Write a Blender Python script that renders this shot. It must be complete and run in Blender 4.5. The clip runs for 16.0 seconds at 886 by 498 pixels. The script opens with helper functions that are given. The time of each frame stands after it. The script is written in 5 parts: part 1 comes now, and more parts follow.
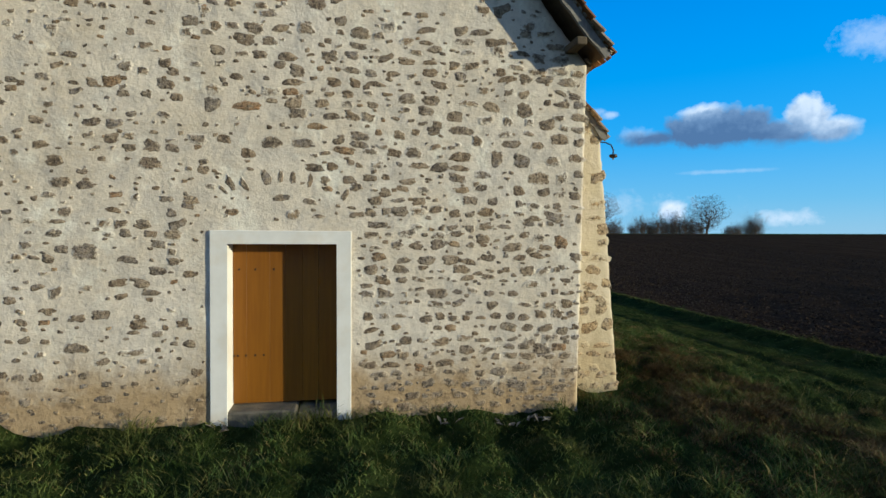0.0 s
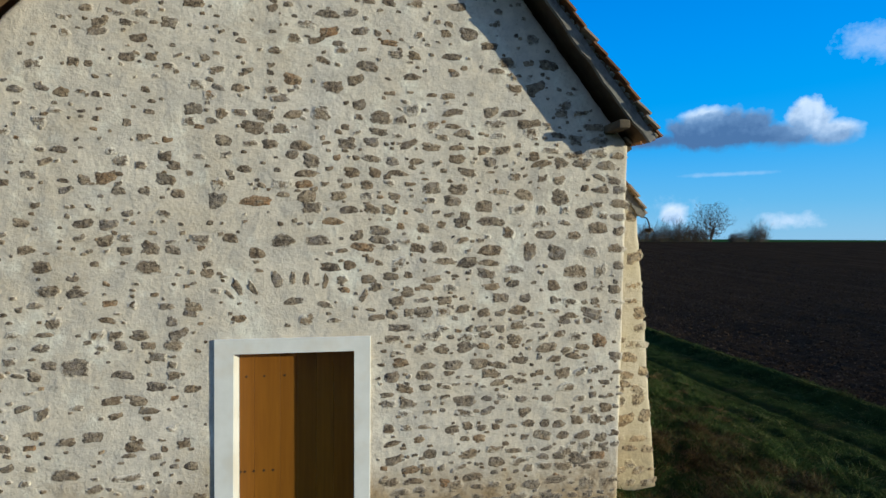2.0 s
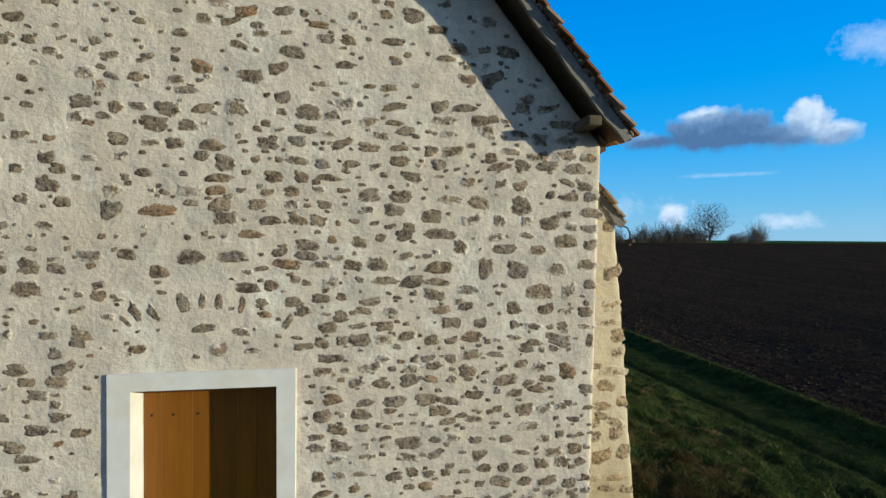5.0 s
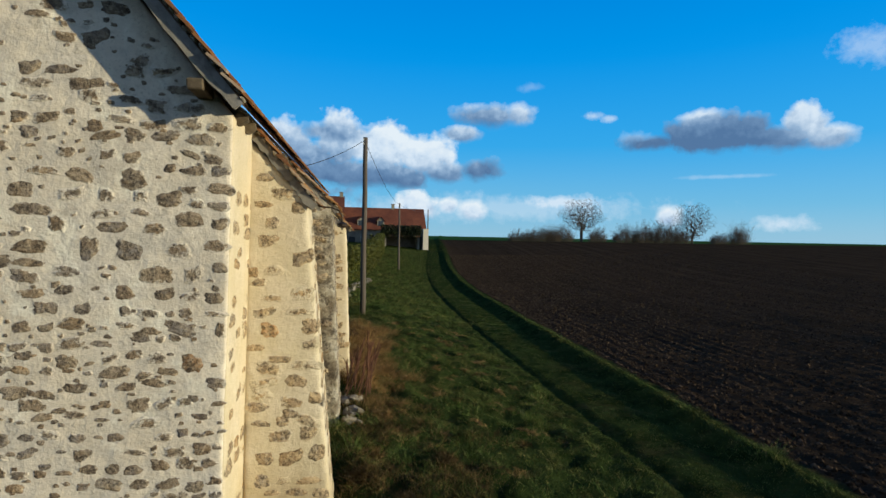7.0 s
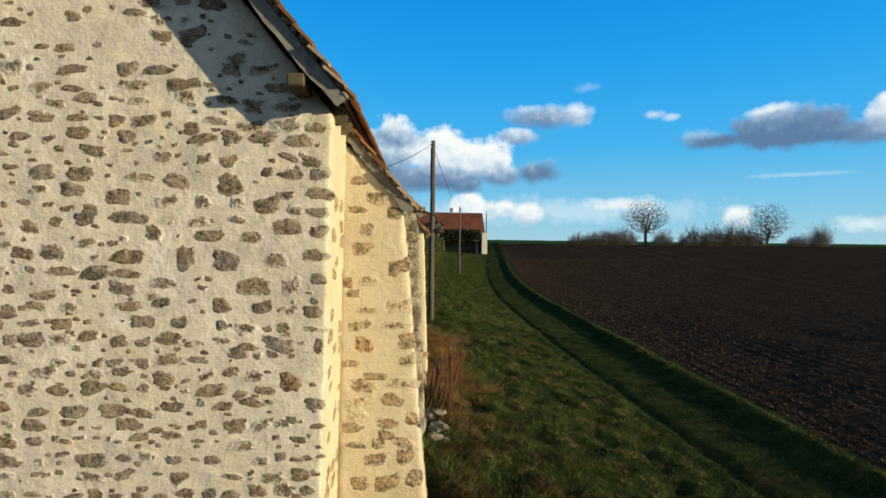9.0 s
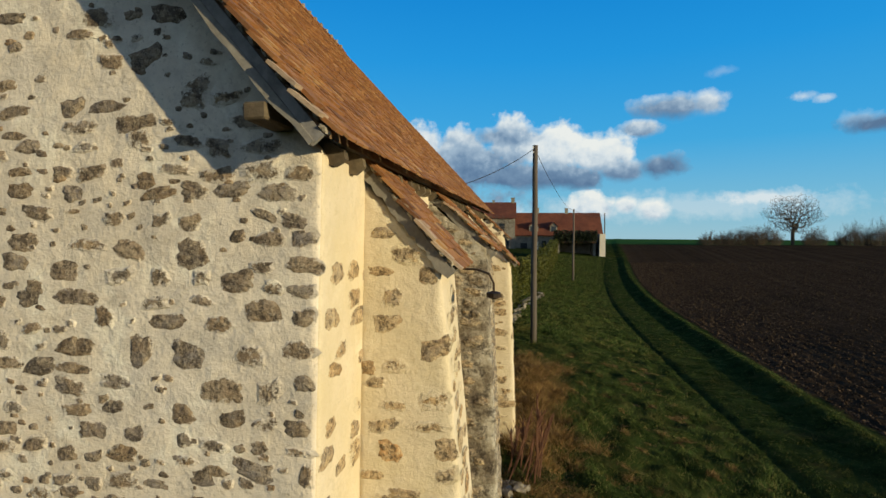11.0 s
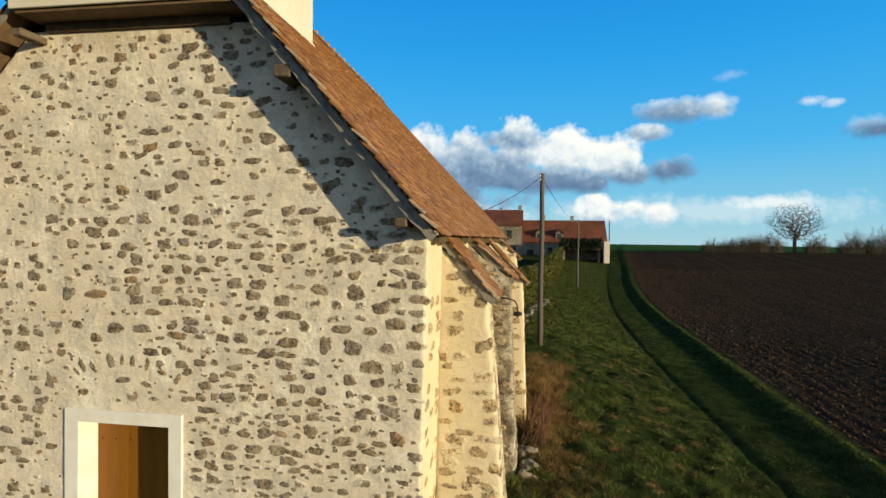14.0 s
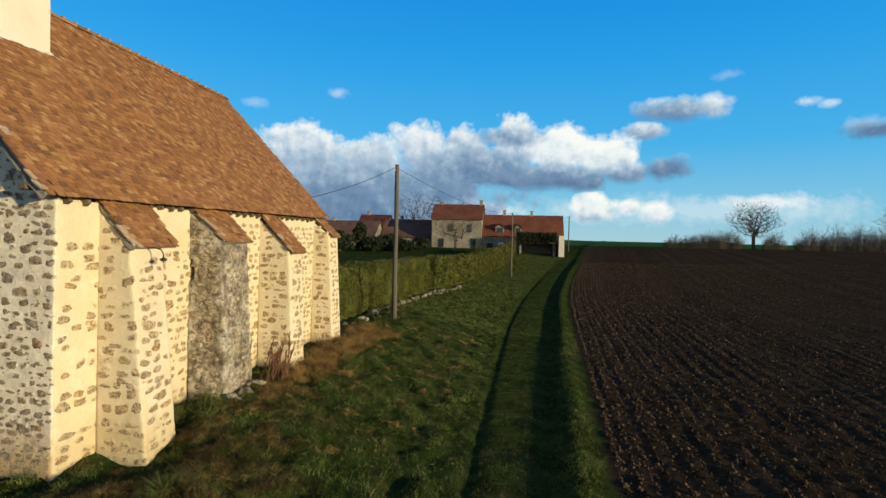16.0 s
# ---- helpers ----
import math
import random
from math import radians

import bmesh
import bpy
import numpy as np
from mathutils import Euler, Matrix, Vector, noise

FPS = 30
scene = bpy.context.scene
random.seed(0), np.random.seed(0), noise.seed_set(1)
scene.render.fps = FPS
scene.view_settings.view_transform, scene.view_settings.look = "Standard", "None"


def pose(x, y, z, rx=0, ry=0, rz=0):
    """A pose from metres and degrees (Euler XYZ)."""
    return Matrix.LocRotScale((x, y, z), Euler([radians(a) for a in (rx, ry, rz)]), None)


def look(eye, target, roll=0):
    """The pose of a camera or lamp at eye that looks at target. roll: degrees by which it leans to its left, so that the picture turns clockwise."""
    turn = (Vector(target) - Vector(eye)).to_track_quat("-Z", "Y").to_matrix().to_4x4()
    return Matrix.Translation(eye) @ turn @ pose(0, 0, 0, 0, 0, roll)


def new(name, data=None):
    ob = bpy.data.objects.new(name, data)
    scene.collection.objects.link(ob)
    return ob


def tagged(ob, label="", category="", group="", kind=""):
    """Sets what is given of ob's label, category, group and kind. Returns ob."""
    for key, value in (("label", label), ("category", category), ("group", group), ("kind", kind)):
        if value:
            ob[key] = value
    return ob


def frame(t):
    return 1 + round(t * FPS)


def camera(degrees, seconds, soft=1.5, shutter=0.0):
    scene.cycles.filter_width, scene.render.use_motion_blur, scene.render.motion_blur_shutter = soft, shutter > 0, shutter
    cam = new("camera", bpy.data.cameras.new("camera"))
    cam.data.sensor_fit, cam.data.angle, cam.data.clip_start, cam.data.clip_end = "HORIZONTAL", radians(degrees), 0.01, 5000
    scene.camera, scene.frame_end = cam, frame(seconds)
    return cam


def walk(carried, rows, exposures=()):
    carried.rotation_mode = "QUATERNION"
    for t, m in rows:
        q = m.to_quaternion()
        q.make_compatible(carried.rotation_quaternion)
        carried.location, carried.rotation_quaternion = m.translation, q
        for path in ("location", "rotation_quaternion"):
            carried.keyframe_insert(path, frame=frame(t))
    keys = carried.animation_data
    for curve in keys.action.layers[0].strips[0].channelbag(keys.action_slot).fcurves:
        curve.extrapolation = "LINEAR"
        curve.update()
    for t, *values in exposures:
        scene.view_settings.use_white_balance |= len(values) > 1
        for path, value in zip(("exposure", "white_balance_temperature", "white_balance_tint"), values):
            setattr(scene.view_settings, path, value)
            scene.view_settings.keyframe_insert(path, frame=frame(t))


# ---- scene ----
cam = camera(79.2, 16.0)
METRES, EYE, TILT, LEAN, TURN = 20.0, 2.15, 0.0, 0.0, -10.2
ROWS = [
    (0.0, 0.0, 0.0, 0.0, 0.01, -1.42, -0.35),
    (0.5, -0.0027, 0.0025, 0.016, 0.08, -1.36, -0.35),
    (1.0, -0.0079, 0.0128, 0.0318, 0.2, -1.27, -0.45),
    (1.5, -0.0135, 0.0231, 0.0496, 0.15, -1.19, -0.52),
    (2.0, -0.0162, 0.0338, 0.0588, 0.15, -1.14, -0.38),
    (2.5, -0.0126, 0.0438, 0.0593, 0.13, -1.29, -0.39),
    (3.0, -0.0088, 0.051, 0.0629, 0.11, -1.24, -0.32),
    (3.2, -0.0092, 0.0535, 0.0624, 0.00, -1.15, -0.20),
    (5.3, 0.0290, 0.0828, 0.0670, 0.20, -1.12, -0.60),
    (5.5, 0.0539, 0.0849, 0.0657, 0.41, -1.17, -0.73),
    (6.0, 0.1209, 0.0912, 0.0615, 0.08, -1.24, -1.31),
    (6.5, 0.1776, 0.0978, 0.0592, -0.23, -1.37, -1.67),
    (7.0, 0.2002, 0.1064, 0.0599, -0.24, -1.29, -1.13),
    (7.5, 0.1991, 0.1119, 0.0561, -0.05, -1.21, -0.81),
    (8.0, 0.1883, 0.1167, 0.0536, 0.1, -1.1, -0.79),
    (8.5, 0.1758, 0.1214, 0.0558, 1.53, -1.09, -0.73),
    (8.7, 0.1719, 0.1246, 0.0576, 3.05, -0.95, -0.70),
    (10.8, 0.1897, 0.2144, 0.0875, 17.99, -1.17, -0.50),
    (11.0, 0.1884, 0.2182, 0.0903, 18.08, -1.24, -0.37),
    (11.5, 0.1809, 0.2201, 0.0977, 18.19, -1.21, -0.35),
    (12.0, 0.1701, 0.2126, 0.1067, 18.23, -1.1, -0.4),
    (12.5, 0.1599, 0.1894, 0.1177, 18.18, -0.91, -0.45),
    (13.0, 0.1507, 0.1471, 0.1232, 18.54, -0.92, -0.26),
    (13.5, 0.1629, 0.105, 0.122, 18.53, -0.74, -0.51),
    (14.0, 0.2086, 0.0698, 0.1165, 18.72, -0.89, -0.67),
    (14.5, 0.2807, 0.0399, 0.1082, 18.83, -1.19, -0.96),
    (15.0, 0.366, 0.0224, 0.0983, 18.89, -1.36, -1.1),
    (15.5, 0.4673, 0.0308, 0.095, 18.48, -1.38, -1.49),
    (16.0, 0.5432, 0.0475, 0.0926, 18.32, -1.26, -1.23),
]
EXPOSURES = [(0.0, -0.1, 5320, 5.5), (1.5, -0.16, 5150, 5.5), (3.2, -0.24, 5060, 6.0), (5.5, -0.05, 5370, 5.5), (6.0, 0.06, 5460, 5.5), (6.5, -0.16, 5570, 5.5), (7.0, -0.18, 5660, 5.5), (8.0, -0.18, 5960, 5.5), (8.7, 0.04, 6210, 5.5), (10.8, -0.18, 6310, 5.5), (11.5, -0.2, 6360, 5.5), (13.0, -0.24, 6500, 5.5), (13.5, -0.02, 6540, 5.5), (14.0, 0.08, 6580, 5.5), (14.5, 0.14, 6660, 5.5), (15.5, 0.24, 6760, 5.5), (16.0, 0.0, 6460, 5.5)]
walk(cam, [(t, pose(0, 0, EYE, TILT, LEAN, TURN) @ pose(METRES * x, METRES * y, METRES * z, 90 + pitch, roll, yaw)) for t, x, y, z, yaw, pitch, roll in ROWS], EXPOSURES)

# ---- world, sun ----
SUN_AZ, SUN_EL = 116.0, 8.0          # degrees clockwise from +y, degrees above the horizon


class Graph:
    """Small helper for node trees."""

    def __init__(self, tree):
        self.t = tree
        self.t.nodes.clear()

    def n(self, kind, **kw):
        node = self.t.nodes.new(kind)
        for k, v in kw.items():
            if k == "inp":
                for i, val in v.items():
                    self.put(node.inputs[i], val)
            elif k == "op":
                node.operation = v
            elif k == "data_type":
                node.data_type = v
            elif k == "blend":
                node.blend_type = v
            elif k == "label":
                node.label = v
        return node

    def put(self, socket, val):
        if isinstance(val, bpy.types.NodeSocket):
            self.t.links.new(val, socket)
        else:
            socket.default_value = val

    def math(self, op, a, b=0.0, clamp=False):
        node = self.n("ShaderNodeMath", op=op, inp={0: a, 1: b})
        node.use_clamp = clamp
        return node.outputs[0]

    def noise(self, vec, scale, detail=4.0, rough=0.55, dims="3D"):
        node = self.n("ShaderNodeTexNoise")
        node.noise_dimensions = dims
        self.put(node.inputs["Vector"], vec)
        self.put(node.inputs["Scale"], scale)
        self.put(node.inputs["Detail"], detail)
        self.put(node.inputs["Roughness"], rough)
        return node.outputs["Fac"]

    def ramp(self, fac, stops):
        node = self.n("ShaderNodeValToRGB")
        el = node.color_ramp.elements
        while len(el) < len(stops):
            el.new(0.5)
        for e, (p, c) in zip(el, stops):
            e.position, e.color = p, (*c, 1.0)
        self.put(node.inputs[0], fac)
        return node.outputs[0]

    def span(self, val, a, b, c=0.0, d=1.0):
        node = self.n("ShaderNodeMapRange")
        node.clamp = True
        for i, v in enumerate((val, a, b, c, d)):
            self.put(node.inputs[i], v)
        return node.outputs[0]

    def mix(self, fac, a, b, blend="MIX"):
        node = self.n("ShaderNodeMix")
        node.data_type, node.blend_type = "RGBA", blend
        for i, v in ((0, fac), (6, a), (7, b)):
            self.put(node.inputs[i], (*v, 1.0) if isinstance(v, tuple) and len(v) == 3 else v)
        return node.outputs[2]


# cloud lobes as (azimuth, elevation, half width, half height, elevation of the flat base, brightness), angles in degrees
CLOUDS = [
    (-23.0, 8.4, 5.6, 3.4, 3.6, 0.0), (-16.5, 7.8, 4.6, 2.7, 3.6, -0.04), (-10.6, 9.2, 3.5, 3.2, 3.8, 0.02), (-6.3, 9.0, 3.2, 2.6, 4.0, -0.06),
    (-0.6, 9.9, 3.0, 3.1, 4.6, 0.0), (3.6, 9.3, 4.6, 2.7, 5.0, 0.2), (8.2, 8.7, 4.0, 2.6, 5.4, 0.24), (10.2, 6.9, 3.0, 1.5, 5.5, -0.12),
]
GREY_BANK = [(-16.0, 4.6, 17.0, 4.2, 0.4, -0.28), (-5.0, 7.4, 7.0, 2.4, 3.6, -0.34), (-1.0, 10.6, 4.6, 1.2, 8.0, -0.24), (2.0, 6.4, 9.0, 1.8, 5.0, -0.26)]
SMALL_CLOUDS = [
    (15.2, 12.6, 4.4, 1.5, 11.7, -0.14), (18.2, 12.7, 2.2, 1.5, 11.5, 0.12), (12.2, 10.9, 2.6, 1.0, 9.8, -0.05), (14.3, 7.2, 2.8, 1.4, 6.0, -0.34),
    (7.3, 3.2, 2.9, 1.9, 1.2, 0.22), (10.9, 3.4, 1.3, 0.9, 2.0, 0.22), (13.5, 3.0, 1.9, 1.3, 1.4, 0.22), (-7.0, 2.6, 8.0, 2.0, 0.6, 0.1), (33.2, 2.4, 1.6, 1.3, 0.8, 0.2),
]
EAST_CLOUD = [
    (31.6, 9.6, 3.4, 1.0, 8.6, -0.5), (37.4, 10.0, 6.0, 2.2, 8.2, -0.46), (36.0, 11.5, 2.6, 1.2, 8.5, 0.06), (44.2, 10.7, 2.2, 1.8, 7.6, 0.04),
    (45.8, 9.4, 2.2, 1.3, 7.8, 0.0), (41.5, 9.5, 4.5, 1.5, 8.2, -0.2),
]
# thin, flat veils
VEILS = [(23.0, 3.9, 5.6, 1.0, 0.85), (16.0, 3.2, 20.0, 1.6, 0.4), (25.8, 12.5, 1.3, 0.5, 0.6), (30.0, 10.2, 2.0, 0.8, 0.3), (-19.4, 14.5, 1.2, 0.6, 0.4),
         (27.4, 12.2, 1.1, 0.45, 0.55), (42.9, 1.8, 2.6, 1.0, 0.7), (38.0, 6.2, 5.0, 0.25, 0.25), (-27.7, 12.9, 1.2, 0.6, 0.25), (19.5, 15.5, 1.5, 0.5, 0.2), (48.6, 16.2, 2.8, 1.7, 0.4)]

world = bpy.data.worlds.new("sky")
scene.world = world
world.use_nodes = True
g = Graph(world.node_tree)
sky = g.n("ShaderNodeTexSky")
sky.sky_type = "NISHITA"
sky.sun_disc = False
sky.sun_elevation, sky.sun_rotation = radians(SUN_EL), radians(SUN_AZ)
sky.air_density, sky.dust_density, sky.ozone_density = 1.0, 0.3, 2.5
deep = g.n("ShaderNodeHueSaturation", inp={0: 0.5, 1: 1.2, 2: 1.0, 3: 1.0, 4: sky.outputs[0]}).outputs[0]
co = g.n("ShaderNodeTexCoord").outputs["Generated"]
sep = g.n("ShaderNodeSeparateXYZ", inp={0: co})
az = g.math("MULTIPLY", g.math("ARCTAN2", sep.outputs[0], sep.outputs[1]), 57.2958)
el = g.math("MULTIPLY", g.math("ARCSINE", sep.outputs[2]), 57.2958)
flat = g.n("ShaderNodeCombineXYZ", inp={0: az, 1: el, 2: 0.0}).outputs[0]


def at_sky(dx, dy):
    return g.n("ShaderNodeVectorMath", op="ADD", inp={0: flat, 1: (dx, dy, 0.0)}).outputs[0]


def billow(vec):
    """Heaped, rounded detail at two sizes."""
    a = g.noise(vec, 0.30, 3.0, 0.5)
    b = g.noise(vec, 0.85, 5.0, 0.62)
    return g.math("ADD", g.math("MULTIPLY", g.math("SUBTRACT", a, 0.5), 1.5), g.math("MULTIPLY", g.math("SUBTRACT", b, 0.5), 0.85))


puff, puff_sunward = billow(flat), billow(at_sky(0.55, 0.65))
wisp = g.noise(flat, 0.5, 6.0, 0.65)


def lobe(c):
    """How far inside an ellipse of the sky a point lies: 1 in its middle, 0 on its edge."""
    d = g.n("ShaderNodeVectorMath", op="MULTIPLY", inp={0: at_sky(-c[0], -c[1]), 1: (1.0 / c[2], 1.0 / c[3], 0.0)}).outputs[0]
    away = g.n("ShaderNodeVectorMath", op="LENGTH", inp={0: d}).outputs["Value"]
    return g.math("SUBTRACT", 1.0, away)


mask, weight, shade = 0.0, 0.001, 0.0
for c in CLOUDS + GREY_BANK + SMALL_CLOUDS + EAST_CLOUD:
    body = lobe(c)
    rag = min(1.0, 0.55 + 0.13 * c[3])
    m = g.span(g.math("ADD", body, g.math("MULTIPLY", puff, rag)), -0.02, 0.34 if c[3] > 1.6 else 0.5)
    m = g.math("MULTIPLY", m, g.span(g.math("ADD", el, g.math("MULTIPLY", puff, 0.8)), c[4] - 0.6, c[4] + 0.7))
    m2 = g.math("MULTIPLY", m, m)
    rise = g.span(el, c[4], c[1] + c[3], -0.34, 0.26)
    m2 = g.math("MULTIPLY", m2, 3.0 if c[5] < -0.2 else 1.0)
    shade = g.math("ADD", shade, g.math("MULTIPLY", m2, g.math("ADD", rise, c[5])))
    weight = g.math("ADD", weight, m2)
    mask = g.math("MAXIMUM", mask, m)
relief = g.math("MULTIPLY", g.math("SUBTRACT", puff, puff_sunward), 0.42)
lit = g.math("ADD", g.math("ADD", g.math("DIVIDE", shade, weight), relief), g.span(mask, 0.2, 1.0, 0.62, 0.52))
puffs = g.ramp(lit, [(0.0, (0.12, 0.20, 0.34)), (0.25, (0.20, 0.30, 0.45)), (0.48, (0.42, 0.53, 0.66)), (0.70, (0.82, 0.86, 0.89)), (0.88, (1.0, 0.98, 0.93))])
veil = 0.0
for c in VEILS:
    m = g.span(g.math("ADD", lobe(c), g.math("MULTIPLY", g.math("SUBTRACT", wisp, 0.5), 2.4)), 0.0, 0.8)
    veil = g.math("MAXIMUM", veil, g.math("MULTIPLY", m, c[4]))
tall = g.span(el, 0.0, 60.0)
hue = g.ramp(tall, [(0.0, (0.36, 0.60, 0.78)), (0.06, (0.20, 0.52, 0.80)), (0.16, (0.06, 0.42, 0.86)), (0.30, (0.02, 0.33, 0.85)), (0.45, (0.006, 0.24, 0.76)), (1.0, (0.01, 0.06, 0.25))])
# the sky behind, on the sun's side, is paler and hazier
behind = g.math("MULTIPLY", g.span(sep.outputs[1], 0.1, -0.5), g.span(el, 70.0, 20.0))
hue = g.mix(behind, hue, (0.34, 0.42, 0.56))
SKY = 0.021
low = g.mix(1.0, g.mix(1.0, deep, (SKY, SKY, SKY), "MULTIPLY"), g.mix(1.0, hue, (0.93, 0.94, 0.885), "MULTIPLY"), "ADD")
low = g.mix(veil, low, (0.90, 0.92, 0.93))
whole = g.mix(g.math("MULTIPLY", mask, 0.97), low, puffs)
bg = g.n("ShaderNodeBackground", inp={0: whole, 1: 1.0})
g.t.links.new(bg.outputs[0], g.n("ShaderNodeOutputWorld").inputs[0])

sun = new("sun", bpy.data.lights.new("sun", "SUN"))
sun.data.energy, sun.data.angle, sun.data.color = 5.9, radians(0.6), (1.0, 0.83, 0.52)
toward = Vector((math.sin(radians(SUN_AZ)) * math.cos(radians(SUN_EL)), math.cos(radians(SUN_AZ)) * math.cos(radians(SUN_EL)), math.sin(radians(SUN_EL))))
sun.matrix_world = look(toward * 60, (0, 0, 0))


# ---- materials ----
def material(name, paint, rough=0.9, bump=(), metal=0.0, spec=0.3):
    """paint(g, place, rnd) gives a colour socket; bump: rows of (noise scale, strength, distance)."""
    m = bpy.data.materials.new(name)
    m.use_nodes = True
    q = Graph(m.node_tree)
    place = q.n("ShaderNodeNewGeometry").outputs["Position"]
    bsdf = q.n("ShaderNodeBsdfPrincipled", inp={"Roughness": rough, "Metallic": metal, "Specular IOR Level": spec})
    q.put(bsdf.inputs["Base Color"], paint(q, place))
    normal = None
    for scale, strength, distance in bump:
        b = q.n("ShaderNodeBump", inp={"Strength": strength, "Distance": distance, "Height": q.noise(place, scale, 6.0, 0.7)})
        if normal is not None:
            q.put(b.inputs["Normal"], normal)
        normal = b.outputs[0]
    if normal is not None:
        q.put(bsdf.inputs["Normal"], normal)
    q.t.links.new(bsdf.outputs[0], q.n("ShaderNodeOutputMaterial").inputs[0])
    return m


def by_piece(q):
    return q.n("ShaderNodeObjectInfo").outputs["Random"]


def by_island(q):
    return q.n("ShaderNodeNewGeometry").outputs["Random Per Island"]


def lime(q, p):
    wide = q.noise(p, 0.7, 6.0, 0.65)
    grain = q.noise(p, 9.0, 5.0, 0.65)
    c = q.ramp(wide, [(0.28, (0.535, 0.44, 0.31)), (0.42, (0.635, 0.54, 0.41)), (0.55, (0.68, 0.59, 0.465)), (0.70, (0.64, 0.57, 0.48))])
    c = q.mix(q.span(q.noise(p, 2.6, 6.0, 0.7), 0.46, 0.62, 0.0, 0.8), c, (0.51, 0.45, 0.37))
    c = q.mix(q.span(q.noise(p, 1.9, 5.0, 0.7), 0.54, 0.66, 0.0, 0.75), c, (0.78, 0.72, 0.59))
    c = q.mix(q.span(grain, 0.48, 0.70, 0.0, 0.35), c, (0.40, 0.335, 0.25))
    c = q.mix(q.span(q.noise(p, 5.5, 6.0, 0.75), 0.58, 0.67, 0.0, 0.45), c, (0.30, 0.255, 0.19))
    c = q.mix(q.span(q.noise(p, 34.0, 3.0, 0.7), 0.60, 0.70, 0.0, 0.45), c, (0.20, 0.16, 0.115))
    # ochre earth splashed and rubbed into the foot of the wall, with a ragged upper edge
    z = q.n("ShaderNodeSeparateXYZ", inp={0: p}).outputs[2]
    edge = q.math("ADD", z, q.math("MULTIPLY", q.math("SUBTRACT", q.noise(p, 1.7, 5.0, 0.7), 0.5), -1.3))
    c = q.mix(q.span(edge, 0.75, 0.15, 0.0, 0.85), c, (0.34, 0.225, 0.10))
    return q.mix(q.math("MULTIPLY", q.span(edge, 0.55, 0.1), q.span(q.noise(p, 7.0, 5.0, 0.7), 0.5, 0.64, 0.0, 0.8)), c, (0.15, 0.10, 0.055))


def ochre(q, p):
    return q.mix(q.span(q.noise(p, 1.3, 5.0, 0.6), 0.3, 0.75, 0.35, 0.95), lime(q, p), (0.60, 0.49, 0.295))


def rubble(pick, coat=lime, tint=(1.16, 1.05, 0.93), cover=0.75):
    def paint(q, p):
        r = pick(q)
        c = q.ramp(r, [(0.0, (0.11, 0.095, 0.08)), (0.16, (0.19, 0.175, 0.155)), (0.32, (0.16, 0.12, 0.08)), (0.46, (0.25, 0.23, 0.20)), (0.60, (0.20, 0.19, 0.185)),
                       (0.74, (0.28, 0.23, 0.165)), (0.86, (0.15, 0.14, 0.135)), (0.955, (0.27, 0.20, 0.12)), (0.98, (0.28, 0.17, 0.085)), (1.0, (0.22, 0.17, 0.11))])
        c = q.mix(q.span(q.noise(p, 6.0, 5.0, 0.7), 0.45, 0.6, 0.0, 0.75), c, (0.20, 0.15, 0.095))
        c = q.mix(q.span(q.noise(p, 10.0, 6.0, 0.8), 0.47, 0.6, 0.0, 0.7), c, (0.36, 0.31, 0.225))
        c = q.mix(q.span(q.noise(p, 17.0, 6.0, 0.8), 0.48, 0.58, 0.0, 0.85), c, (0.045, 0.036, 0.028))
        c = q.mix(q.span(q.noise(p, 38.0, 4.0, 0.75), 0.56, 0.66, 0.0, 0.6), c, (0.42, 0.38, 0.30))
        c = q.mix(1.0, c, tint, "MULTIPLY")
        # render smeared raggedly over the edge of each stone, and over some stones almost whole
        rim = q.n("ShaderNodeAttribute", label="rim")
        rim.attribute_name = "rim"
        smear = q.math("ADD", rim.outputs["Fac"], q.math("MULTIPLY", q.math("SUBTRACT", q.noise(p, 11.0, 7.0, 0.82), 0.5), 2.9))
        other = q.math("FRACT", q.math("MULTIPLY", r, 7.31))
        smear = q.math("ADD", smear, q.math("MULTIPLY", q.math("SUBTRACT", other, 0.55), cover))
        return q.mix(q.span(smear, 0.50, 0.68, 0.0, 0.98), c, coat(q, p))
    return paint


def old_mortar(q, p):
    """Broken render: pale remnants above, bare dark core where it has fallen away, crevice shade painted as dark
    blotches.
    """
    c = q.ramp(q.noise(p, 2.2, 6.0, 0.7), [(0.34, (0.15, 0.115, 0.08)), (0.44, (0.24, 0.195, 0.135)), (0.53, (0.44, 0.38, 0.28)), (0.62, (0.66, 0.60, 0.48))])
    return q.mix(q.span(q.noise(p, 5.5, 7.0, 0.8), 0.5, 0.6, 0.0, 0.85), c, (0.07, 0.054, 0.04))


def clay(pick):
    def paint(q, p):
        r = pick(q)
        c = q.ramp(r, [(0.0, (0.125, 0.054, 0.026)), (0.12, (0.185, 0.076, 0.031)), (0.5, (0.235, 0.10, 0.04)), (0.8, (0.285, 0.128, 0.052)), (0.92, (0.33, 0.165, 0.07)), (1.0, (0.37, 0.215, 0.11))])
        c = q.mix(q.span(q.noise(p, 1.1, 4.0), 0.45, 0.75, 0.0, 0.25), c, (0.14, 0.072, 0.035))
        c = q.mix(1.0, c, (1.05, 1.04, 0.84), "MULTIPLY")
        return q.mix(q.span(q.noise(p, 25.0, 4.0), 0.5, 0.75, 0.0, 0.4), c, (0.26, 0.2, 0.12))
    return paint


